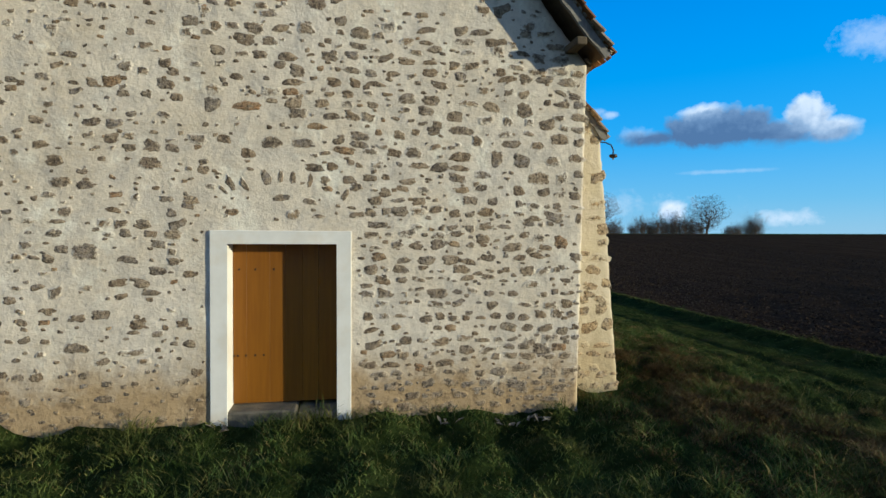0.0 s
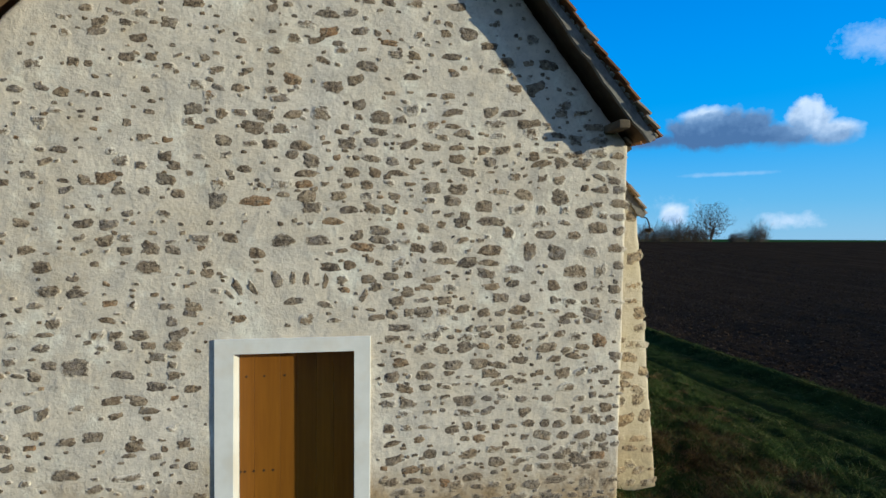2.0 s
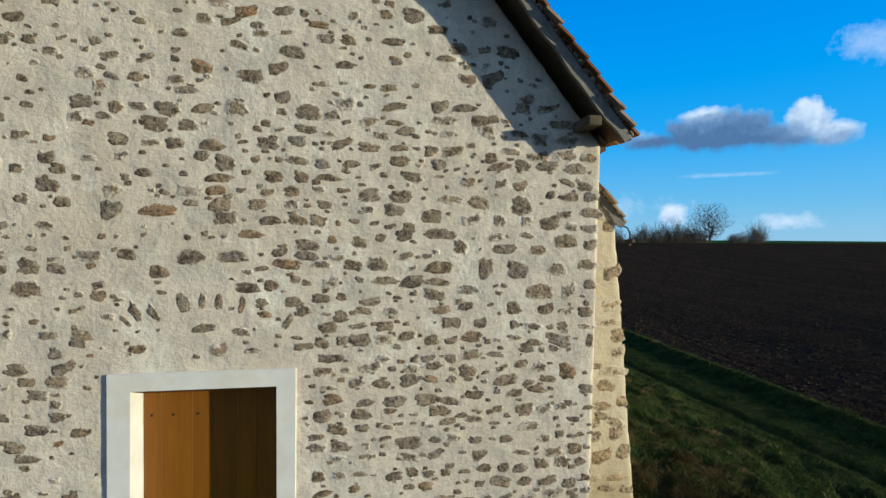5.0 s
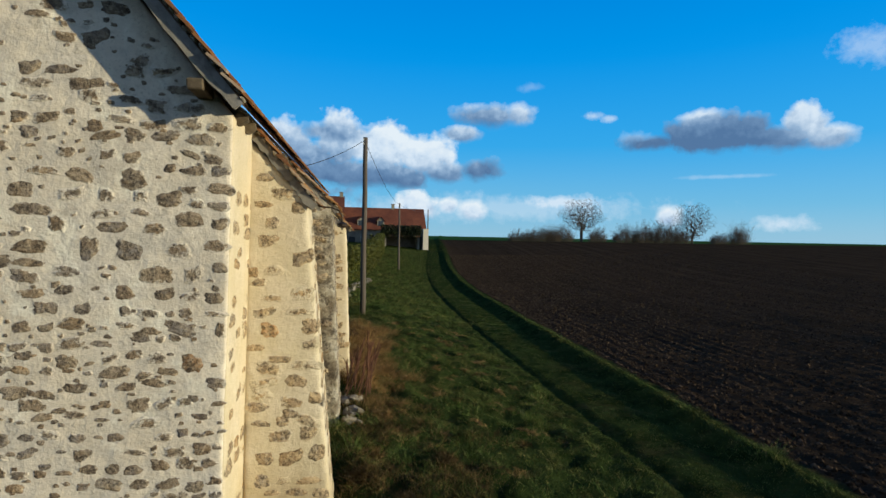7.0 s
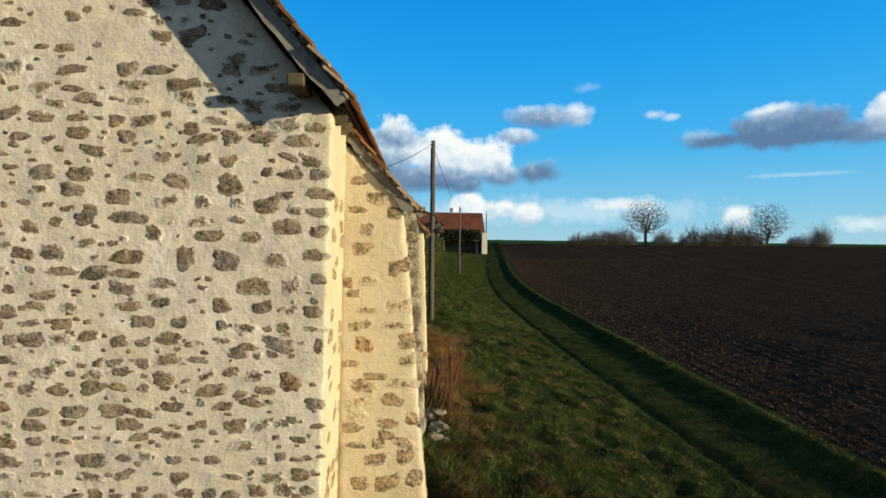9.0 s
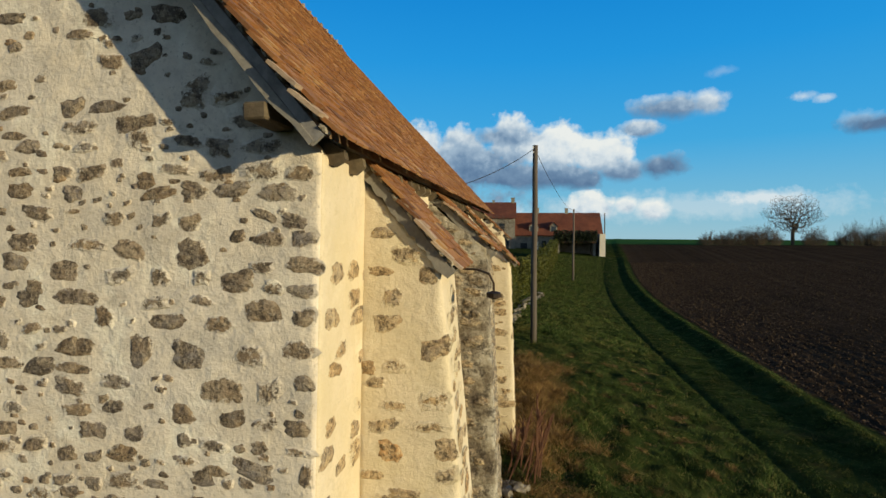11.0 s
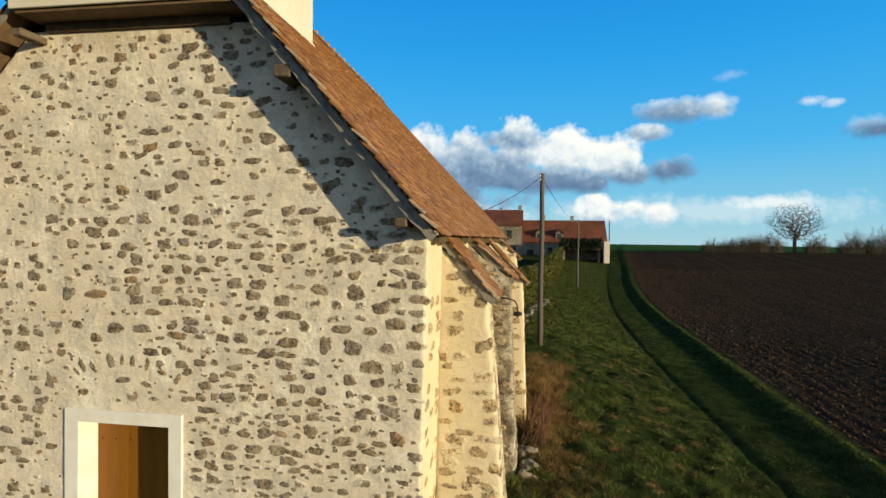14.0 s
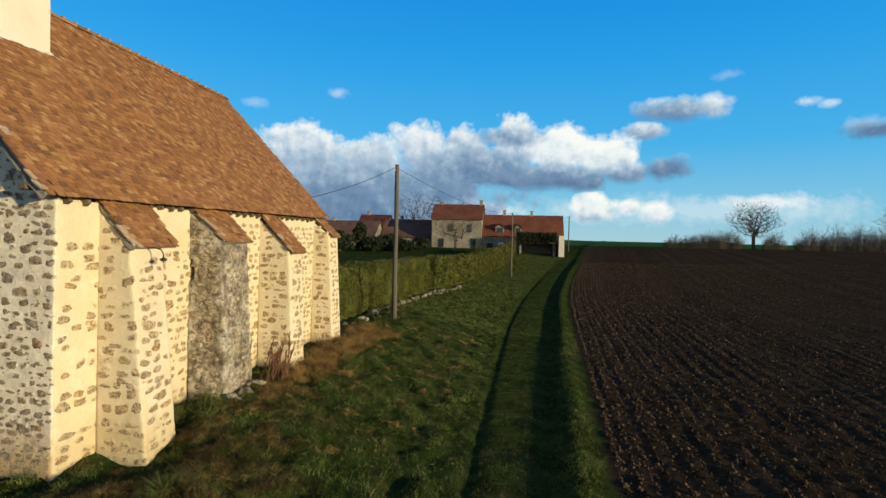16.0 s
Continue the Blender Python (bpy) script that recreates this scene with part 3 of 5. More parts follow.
buttress_parts = []
for y0, y1, xt, xf, zt, rough in BUTTRESSES:
    bm = bmesh.new()
    xw = side_x(y0) - 0.05
    b = (y0, y1, xt, xf, zt, rough)
    crack = [(xw, 3.45), (xw + 0.13, 3.36), (xw + 0.15, 2.95), (xw, 2.8)] if rough else []
    prism(bm, [(xw, -0.9), (xf + 0.06, -0.9), (xt, cover_z(b, xt) - 0.07), (xw, 4.45)] + crack, y0, y1)
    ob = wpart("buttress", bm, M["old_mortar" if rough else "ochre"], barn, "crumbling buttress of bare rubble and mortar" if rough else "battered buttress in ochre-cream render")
    buttress_parts.append(lumpy(ob, 0.035, 0.075 if rough else 0.014, 0.30))


# roof planes, as four corners: eave near, eave far, ridge far, ridge near
def lerp4(c, u, v):
    a, b, d, e = (Vector(p) for p in c)
    return (a * (1 - u) + b * u) * (1 - v) + (e * (1 - u) + d * u) * v


HIP_Z, HIP_Y = 7.47, 6.5
NEAR_Y, FAR_Y = 6.575, 18.27
RIGHT = [(3.42, NEAR_Y, 4.545), (3.81, FAR_Y, 4.60), (RIDGE_X, FAR_Y, RIDGE_Z), (RIDGE_X, NEAR_Y, RIDGE_Z)]
LEFT = [(2 * RIDGE_X - 4.05, FAR_Y, 4.55), (2 * RIDGE_X - 4.05, NEAR_Y, 4.545), (RIDGE_X, NEAR_Y, RIDGE_Z), (RIDGE_X, FAR_Y, RIDGE_Z)]
HIP_LEAN = 0.75


def hip_cut(p):
    return p.z > HIP_Z and p.y < HIP_Y + (p.z - HIP_Z) * HIP_LEAN


def slab(bm, pts, thick):
    n = (Vector(pts[1]) - Vector(pts[0])).cross(Vector(pts[-1]) - Vector(pts[0])).normalized()
    up = [bm.verts.new(p) for p in pts]
    dn = [bm.verts.new(Vector(p) - n * thick) for p in pts]
    bm.faces.new(up), bm.faces.new(dn[::-1])
    for i in range(len(pts)):
        bm.faces.new((up[i], dn[i], dn[(i + 1) % len(pts)], up[(i + 1) % len(pts)]))


vh = (HIP_Z - RIGHT[0][2]) / (RIDGE_Z - RIGHT[0][2])
TOP_Y = HIP_Y + (RIDGE_Z - HIP_Z) * HIP_LEAN
bm = bmesh.new()
ridge_near = Vector((RIDGE_X, TOP_Y, RIDGE_Z))


def deck(bm, patch, n=14):
    """A thin deck under the tiles, cut back along the hip."""
    rows = []
    for j in range(n + 1):
        v = max(j / n, 0.016)
        z = lerp4(patch, 0.5, v).z
        cut = max(NEAR_Y, HIP_Y + (z - HIP_Z) * HIP_LEAN) if z > HIP_Z else NEAR_Y
        row = []
        for i in range(n + 1):
            u = i / n
            p = lerp4(patch, u, v)
            if p.y < cut:
                p = lerp4(patch, (cut - patch[0][1]) / (patch[1][1] - patch[0][1]), v)
            row.append((bm.verts.new(p - Vector((0, 0, 0.02))), bm.verts.new(p - Vector((0, 0, 0.075)))))
        rows.append(row)
    for r, s in zip(rows, rows[1:]):
        for i in range(n):
            for k in (0, 1):
                q = [r[i][k], r[i + 1][k], s[i + 1][k], s[i][k]]
                if len({tuple(w.co) for w in q}) == 4:
                    bm.faces.new(q)
    rim = [w for w in rows[0]] + [r[-1] for r in rows[1:]] + rows[-1][::-1][1:] + [r[0] for r in rows[::-1][1:]]
    for p, q in zip(rim, rim[1:]):
        if (p[0].co - q[0].co).length > 1e-5:
            bm.faces.new((p[0], q[0], q[1], p[1]))


deck(bm, RIGHT)
deck(bm, LEFT)
hip_r, hip_l = lerp4(RIGHT, 0, vh), lerp4(LEFT, 1, vh)
slab(bm, [Vector((hip_l.x, HIP_Y, HIP_Z)), Vector((hip_r.x, HIP_Y, HIP_Z)), ridge_near], 0.05)
roof = wpart("roof", bm, M["brown_wood"], barn, "steep half-hipped roof of brown-orange flat clay tiles")

# flat clay tiles: one tile of unit frame, laid with a small tilt, jitter and broken corners


def tile_shape(k):
    r = random.Random(100 + k)
    w, l, t = 0.142, 0.225, 0.018
    c = r.choice((0, 0, 0, 0.012, 0.02))
    ring = [(-w / 2 + c, 0), (w / 2 - c * 0.5, r.uniform(-0.004, 0.004)), (w / 2, l), (-w / 2, l)]
    v = [(x, y, 0.0) for x, y in ring] + [(x, y, t) for x, y in ring]
    f = [(4, 5, 6, 7), (0, 3, 2, 1), (0, 1, 5, 4), (1, 2, 6, 5), (2, 3, 7, 6), (3, 0, 4, 7)]
    return v, f


TILES = []
for k in range(8):
    v, f = tile_shape(k)
    me = bpy.data.meshes.new("tile")
    me.from_pydata(v, [], f)
    me.materials.append(M["tile"])
    pale = me.copy()
    pale.materials[0] = M["pale_tile"]
    TILES.append((me, v, f, pale))


def lay(patch, parent, keep, near=None, verge=0.05, exposure=0.104, out=(-0.055, -0.035)):
    """Lay courses of tiles over a patch of four corners; near(p) picks those that stand as pieces of their own."""
    width = ((Vector(patch[1]) - Vector(patch[0])).length + (Vector(patch[2]) - Vector(patch[3])).length) / 2
    slope = (Vector(patch[3]) - Vector(patch[0])).length
    rows, cols = int(slope / exposure), int((width + verge) / 0.149)
    mv, mf = [], []
    pieces = 0
    for j in range(rows):
        slip = rng.uniform(-0.3, 0.3)
        for i in range(cols + (j % 2)):
            u = (i + 0.5 - 0.5 * (j % 2) + (slip if i else 0.0)) * 0.149 / width
            v = (j * exposure - 0.03) / slope
            p = lerp4(patch, min(u, 1.0), v)
            if not keep(p):
                continue
            along = (lerp4(patch, 1, v) - lerp4(patch, 0, v)).normalized()
            up = (lerp4(patch, u, 1) - lerp4(patch, u, 0)).normalized()
            nrm = along.cross(up).normalized()
            tilt = Matrix.Rotation(radians(-7.0 + rng.uniform(-2.0, 2.0)), 3, "X") @ Matrix.Rotation(radians(rng.uniform(-2.2, 2.2)), 3, "Z") @ Matrix.Rotation(radians(rng.uniform(-2.2, 2.2)), 3, "Y")
            rot = Matrix((along, up, nrm)).transposed() @ tilt
            edge = rng.uniform(*out) if i == 0 else rng.uniform(-0.03, 0.03) if i >= cols - 1 else 0.0
            at = p + nrm * (0.026 + rng.uniform(0, 0.009)) + along * edge + up * rng.uniform(-0.012, 0.012)
            if near and pieces < 300 and near(p, i, j):
                ob = new("tile", TILES[rng.randrange(8)][3 if i == 0 and rng.random() < 0.3 else 0])
                twist = Matrix.Rotation(radians(rng.uniform(-3, 3)), 4, "X") @ Matrix.Diagonal((1, 1, 1.35, 1)) if i == 0 else Matrix()
                ob.matrix_world = Matrix.Translation(at) @ rot.to_4x4() @ twist
                hold(ob, parent)
                pieces += 1
            else:
                _, tv, tf, _ = TILES[rng.randrange(8)]
                base = len(mv)
                mv.extend([tuple(at + rot @ Vector(q)) for q in tv])
                mf.extend([tuple(base + w for w in q) for q in tf])
    if mv:
        ob = hold(raw("roof_tiles", mv, mf, M["tiles"]), parent)
        tagged(ob, kind="stuff")


# hip eave boards, bargeboards, purlin ends, rafter tails
bm = bmesh.new()
box(bm, (hip_l.x + 0.05, HIP_Y - 0.03, HIP_Z - 0.16), (hip_r.x - 0.02, HIP_Y + 0.01, HIP_Z - 0.02), 0.006)
wpart("fascia_board", bm, M["plaster"], barn, "pale painted eave board")
bm = bmesh.new()
box(bm, (hip_l.x + 0.1, HIP_Y + 0.02, HIP_Z - 0.2), (hip_r.x - 0.06, GY0 + 0.1, HIP_Z - 0.17))
wpart("soffit_board", bm, M["brown_wood"], barn)
bm = bmesh.new()
box(bm, (hip_l.x + 0.2, GY0 - 0.06, 7.16), (hip_r.x - 0.25, GY0 + 0.3, 7.27))
wpart("wall_plate", bm, M["brown_wood"], barn)
bm = bmesh.new()
tube(bm, [(hip_l.x + 0.02, HIP_Y - 0.05, HIP_Z + 0.02), (hip_r.x + 0.03, HIP_Y - 0.05, HIP_Z + 0.02)], 0.05, 10)
wpart("gutter", bm, M["brown_wood"], barn, "brown half-round gutter")


def verge_board(a, b, y, drop, thick, name, mat, label=""):
    a, b = Vector(a), Vector(b)
    bm = bmesh.new()
    n = 26
    d = (b - a)
    across = Vector((-d.z, 0, d.x)).normalized()
    if across.z > 0:
        across = -across
    ring = []
    for i in range(n + 1):
        p = a + d * (i / n)
        w = drop + rng.uniform(-0.018, 0.018)
        yy = y + rng.uniform(-0.005, 0.005)
        ring.append([bm.verts.new(q) for q in ((p.x, yy, p.z), (p.x, yy + thick, p.z), (p.x + across.x * w, yy + thick, p.z + across.z * w), (p.x + across.x * w, yy, p.z + across.z * w))])
    for r, s in zip(ring, ring[1:]):
        for k in range(4):
            bm.faces.new((r[k], r[(k + 1) % 4], s[(k + 1) % 4], s[k]))
    bm.faces.new(ring[0][::-1]), bm.faces.new(ring[-1])
    return wpart(name, bm, mat, barn, label)


er, hr = Vector(RIGHT[0]), lerp4(RIGHT, 0, vh)
verge_board(er + Vector((-0.03, 0, -0.01)), hr + Vector((-0.03, 0, -0.01)), NEAR_Y - 0.018, 0.10, 0.03, "bargeboard", M["zinc"], "dark grey weathered bargeboard")
verge_board(er + Vector((-0.085, 0, -0.045)), hr + Vector((-0.085, 0, -0.045)), NEAR_Y - 0.036, 0.05, 0.05, "batten", M["grey_wood"], "pale weathered batten along the verge")


def bed(a, b, y, parent, label="crumbling pale mortar bedding under the verge tiles"):
    """Dabs of mortar under the ends of the verge tiles, from a up to b."""
    bm = bmesh.new()
    up = (b - a).normalized()
    for i in range(int((b - a).length / 0.096)):
        p = a + up * (0.096 * (i + 0.5))
        v = bmesh.ops.create_icosphere(bm, subdivisions=1, radius=1.0)["verts"]
        for q in v:
            q.co *= rng.uniform(0.8, 1.15)
        bmesh.ops.transform(bm, matrix=Matrix.Translation((p.x + rng.uniform(-0.015, 0.01), y + rng.uniform(-0.02, 0.02), p.z + rng.uniform(-0.01, 0.01))) @ Matrix.Rotation(math.atan2(up.z, -up.x), 4, "Y") @ Matrix.Diagonal((0.05, 0.06, 0.024, 1)), verts=v)
    tagged(wpart("verge_mortar", bm, M["mortar"], parent), label, kind="stuff")


bed(er, hr, NEAR_Y + 0.02, roof)
el_, hl = Vector(LEFT[1]), lerp4(LEFT, 1, vh)
verge_board(el_ + Vector((0.02, 0, -0.02)), hl + Vector((0.02, 0, -0.02)), NEAR_Y - 0.004, 0.06, 0.03, "bargeboard", M["grey_wood"])
for x, z, s in ((2.98, 4.68, 0.085), (1.55, 6.44, 0.12), (2 * RIDGE_X - 1.09, 7.05, 0.08), (2 * RIDGE_X - 3.25, 4.72, 0.08)):
    bm = bmesh.new()
    box(bm, (x - s * 0.85, NEAR_Y - 0.04, z - s * 0.6), (x + s * 0.85, GY0 + 0.05, z + s * 0.6), 0.012, Matrix.Rotation(radians(rng.uniform(-4, 4)), 3, "Y"))
    wpart("purlin_end", bm, M["old_wood"], barn, "sawn end of a roof purlin")
y = GY0 + 0.12
while y < 18.1:
    bm = bmesh.new()
    x = side_x(y)
    prism(bm, [(x - 0.1, 4.43), (x + 0.06 + rng.uniform(-0.03, 0.02), 4.43 + rng.uniform(-0.02, 0.02)), (x + 0.12, 4.47), (x + 0.11, 4.53), (x - 0.1, 4.66)], y, y + 0.07 + rng.uniform(-0.01, 0.02))
    wpart("rafter_tail", bm, M["old_wood"], barn)
    y += 0.36 + rng.uniform(-0.05, 0.05)
bm = bmesh.new()
slab(bm, [Vector((side_x(7) + 0.11, 7.0, 4.56)), Vector((side_x(18.2) + 0.12, 18.2, 4.62)), Vector((side_x(18.2) + 0.04, 18.2, 4.67)), Vector((side_x(7) + 0.02, 7.0, 4.63))], 0.02)
wpart("eave_board", bm, M["grey_wood"], barn)

# chimney stack
bm = bmesh.new()
CH = (0.80, 7.15, 9.27)
prism(bm, [(CH[1], 7.0), (CH[2], 7.0), (CH[2], 11.2), (CH[1], 11.2)], -0.55, CH[0], "x")
stack = wpart("chimney", bm, M["plaster"], barn, "broad smooth cream-rendered chimney stack")
bm = bmesh.new()
zb = RIDGE_Z - (CH[0] - RIDGE_X) * 1.2
prism(bm, [(CH[0] - 0.06, zb + 0.18), (CH[0] + 0.012, zb + 0.12), (CH[0] + 0.09, zb - 0.045), (CH[0] - 0.02, zb)], CH[1] - 0.02, CH[2] + 0.06)
wpart("flashing", bm, M["plaster"], stack, "cream mortar fillet")
bm = bmesh.new()
box(bm, (-0.65, CH[1] - 0.08, 11.2), (CH[0] + 0.08, CH[2] + 0.08, 11.32), 0.02)
wpart("cap", bm, M["sill"], stack)

# ridge tiles
for i in range(28):
    y = TOP_Y + 0.1 + i * 0.375
    bm = bmesh.new()
    n = 7
    rings = []
    for yy, r in ((y, 0.125), (y + 0.40, 0.105)):
        rings.append([bm.verts.new((RIDGE_X + r * math.cos(math.pi * k / (n - 1)), yy, RIDGE_Z - 0.04 + r * math.sin(math.pi * k / (n - 1)))) for k in range(n)])
    for k in range(n - 1):
        bm.faces.new((rings[0][k], rings[0][k + 1], rings[1][k + 1], rings[1][k]))
    bm.faces.new(rings[0]), bm.faces.new(rings[1][::-1])
    wpart("ridge_tile", bm, M["tile"], roof)
    bm = bmesh.new()
    box(bm, (RIDGE_X - 0.11, y - 0.035, RIDGE_Z - 0.02), (RIDGE_X + 0.11, y + 0.03, RIDGE_Z + 0.105), 0.03)
    wpart("mortar_joint", bm, M["rock"], roof)

# door, its stone frame and step
bm = bmesh.new()
F0, F1 = GY0 - 0.03, GY0 + 0.4
prism(bm, [(-1.64, -0.45), (DOOR[0], -0.45), (DOOR[0], DOOR[2]), (DOOR[1], DOOR[2]), (DOOR[1], -0.45), (0.06, -0.45), (0.06, 2.20), (-1.64, 2.20)], F0, F1)
bmesh.ops.bevel(bm, geom=bm.edges[:], offset=0.006, segments=1, affect="EDGES")
wpart("door_frame", bm, M["frame"], barn, "smooth white-grey cut stone door surround")
DY = GY0 + 0.31
bm = bmesh.new()
box(bm, (DOOR[0] + 0.002, DY + 0.041, -0.04), (DOOR[1] - 0.002, DY + 0.07, DOOR[2] - 0.002))
door = wpart("door", bm, M["door_wood"], barn, "closed orange-brown vertical board door")
x = DOOR[0] + 0.005
ws = [0.165, 0.29, 0.2, 0.215, 0.2, 0.24]
for i, w in enumerate(ws):
    bm = bmesh.new()
    box(bm, (x + 0.0008, DY + rng.uniform(0, 0.002), -0.035), (min(x + w - 0.0008, DOOR[1] - 0.004), DY + 0.04, DOOR[2] - 0.006), 0.002)
    wpart("plank", bm, M["door_wood"], door)
    x += w
for z, xs in ((1.70, (-1.36, -1.16, -0.93)), (0.585, (-1.425, -1.38, -1.28, -1.165, -1.06))):
    for x in xs:
        bm = bmesh.new()
        bmesh.ops.create_icosphere(bm, subdivisions=1, radius=0.016)
        bmesh.ops.scale(bm, vec=(1, 0.6, 1), verts=bm.verts[:])
        bmesh.ops.translate(bm, vec=(x, DY, z), verts=bm.verts[:])
        wpart("bolt", bm, M["iron"], door)
bm = bmesh.new()
box(bm, (DOOR[0] - 0.02, GY0 - 0.02, -0.5), (-0.62, GY0 + 0.5, -0.05), 0.02)
box(bm, (-0.61, GY0 + 0.0, -0.5), (DOOR[1] + 0.02, GY0 + 0.5, -0.09), 0.02)
wpart("threshold", bm, M["sill"], barn, "worn stone threshold in two blocks")

# gooseneck lamp on the first buttress
lamp = thing("wall_lamp", "small dark iron gooseneck lamp on the buttress", "lamp", (3.93, 8.17, 3.74))
bm = bmesh.new()
tube(bm, [(-0.03, 0, 0), (0.10, 0, -0.05), (0.22, 0, -0.055), (0.32, 0, -0.09), (0.36, 0, -0.17), (0.36, 0, -0.24)], 0.011, 6)
part("arm", bm, M["iron"], lamp)
bm = bmesh.new()
tube(bm, [(0.36, 0, -0.235), (0.36, 0, -0.25), (0.36, 0, -0.285), (0.36, 0, -0.30)], [0.02, 0.065, 0.065, 0.03], 10)
part("shade", bm, M["iron"], lamp)
bm = bmesh.new()
tube(bm, [(0.36, 0, -0.298), (0.36, 0, -0.33)], [0.018, 0.012], 8)
part("bulb", bm, M["sill"], lamp)
bm = bmesh.new()
box(bm, (-0.03, -0.035, -0.05), (0.015, 0.035, 0.05), 0.006)
part("mount", bm, M["iron"], lamp)


# ---- telegraph poles and wires ----
def sag(a, b, drop, n=16):
    a, b = Vector(a), Vector(b)
    return [a + (b - a) * (i / n) - Vector((0, 0, drop * 4 * (i / n) * (1 - i / n))) for i in range(n + 1)]


def pole(x, y, top, r, label, lean=0.0):
    z = float(height(x, y))
    ob = thing("utility_pole", label, "pole", (x, y, z), "poles along the track")
    bm = bmesh.new()
    n = 7
    tube(bm, [(lean * (i / n) + 0.012 * math.sin(i * 1.7), 0.01 * math.cos(i * 2.1), (top - z + 0.3) * i / n - 0.3) for i in range(n + 1)], [r * (1 - 0.25 * i / n) for i in range(n + 1)], 10)
    part("shaft", bm, M["pole"], ob, smooth=True)
    for s in (0.12, 0.28):
        bm = bmesh.new()
        tube(bm, [(lean, -0.05, top - z - s), (lean - 0.09, -0.09, top - z - s), (lean - 0.09, -0.09, top - z - s + 0.07)], [0.012, 0.012, 0.02], 6)
        part("insulator", bm, M["paint"], ob)
    return ob


pole(5.1, 23.6, 7.35, 0.125, "weathered brown wooden pole standing in the grass", 0.02)
pole(10.05, 58.3, 6.85, 0.11, "thin grey wooden pole beside the track", 0.0)
pole(20.2, 104.0, 8.6, 0.12, "distant wooden pole beside the farmhouse")
for a, b, d in (((5.05, 23.5, 7.2), (2.6, 18.35, 5.3), 0.15), ((5.1, 23.6, 7.2), (10.05, 58.3, 6.75), 0.55), ((10.05, 58.3, 6.75), (20.2, 104.0, 8.4), 0.5)):
    bm = bmesh.new()
    tube(bm, sag(a, b, d), 0.012, 4)
    w = part("overhead_wire", bm, M["wire"], None)
    tagged(w, "thin black overhead cable slung between supports", "cable", "overhead cables")


# ---- village houses beyond the hedge ----
def house(name, label, x0, x1, y0, depth, eave, ridge, roof_mat, windows=(), chimneys=(), wall="far_wall", dormers=()):
    zb = min(float(height(x0, y0)), float(height(x1, y0))) - 0.3
    ob = thing(name, label, "house", ((x0 + x1) / 2, y0, zb))
    bm = bmesh.new()
    ym, y1 = y0 + depth / 2, y0 + depth
    prism(bm, [(y0, zb), (y1, zb), (y1, eave), (ym, ridge - 0.12), (y0, eave)], x0, x1, "x")
    wpart("wall", bm, M[wall], ob)
    k = (ridge - eave) / (depth / 2)
    bm = bmesh.new()
    for s in (-1, 1):
        e = ym + s * (depth / 2 + 0.3)
        slab(bm, [Vector((x0 - 0.2, e, eave - 0.3 * k)), Vector((x1 + 0.2, e, eave - 0.3 * k)), Vector((x1 + 0.2, ym, ridge)), Vector((x0 - 0.2, ym, ridge))][::s], 0.14)
    rf = wpart("roof", bm, M[roof_mat], ob, "red-brown clay tile roof")
    for cx, w, h in chimneys:
        bm = bmesh.new()
        box(bm, (cx - w / 2, ym - 0.3, ridge - 0.6), (cx + w / 2, ym + 0.3, ridge + h), 0.02)
        box(bm, (cx - w / 2 - 0.06, ym - 0.36, ridge + h), (cx + w / 2 + 0.06, ym + 0.36, ridge + h + 0.1))
        wpart("chimney", bm, M["far_wall"], rf)
    for wx, wz, w, h, m in windows:
        bm = bmesh.new()
        box(bm, (wx - w / 2, y0 - 0.03, wz), (wx + w / 2, y0 + 0.1, wz + h))
        win = wpart("window", bm, M[m], ob)
        bm = bmesh.new()
        for a, b in (((wx - w / 2 - 0.1, wz - 0.1), (wx - w / 2, wz + h + 0.1)), ((wx + w / 2, wz - 0.1), (wx + w / 2 + 0.1, wz + h + 0.1)), ((wx - w / 2, wz + h), (wx + w / 2, wz + h + 0.1)), ((wx - w / 2, wz - 0.1), (wx + w / 2, wz))):
            box(bm, (a[0], y0 - 0.06, a[1]), (b[0], y0 + 0.02, b[1]))
        wpart("window_frame", bm, M["far_wall"], win)
    for dx, w in dormers:
        zc, d = eave + 0.5, y0 + 0.3
        bm = bmesh.new()
        prism(bm, [(dx - w / 2, zc - 0.5), (dx + w / 2, zc - 0.5), (dx + w / 2, zc + 0.9), (dx, zc + 1.5), (dx - w / 2, zc + 0.9)], d, d + 2.2)
        dm = wpart("dormer", bm, M["far_wall"], rf)
        bm = bmesh.new()
        slab(bm, [Vector((dx - w / 2 - 0.2, d - 0.2, zc + 0.75)), Vector((dx, d - 0.2, zc + 1.6)), Vector((dx, d + 2.6, zc + 1.6)), Vector((dx - w / 2 - 0.2, d + 2.6, zc + 0.75))][::-1], 0.1)
        slab(bm, [Vector((dx, d - 0.2, zc + 1.6)), Vector((dx + w / 2 + 0.2, d - 0.2, zc + 0.75)), Vector((dx + w / 2 + 0.2, d + 2.6, zc + 0.75)), Vector((dx, d + 2.6, zc + 1.6))][::-1], 0.1)
        wpart("dormer_roof", bm, M[roof_mat], rf)
        bm = bmesh.new()
        box(bm, (dx - w / 2 + 0.2, d - 0.04, zc - 0.1), (dx + w / 2 - 0.2, d + 0.05, zc + 0.85))
        wpart("dormer_window", bm, M["glass"], rf)
    return ob


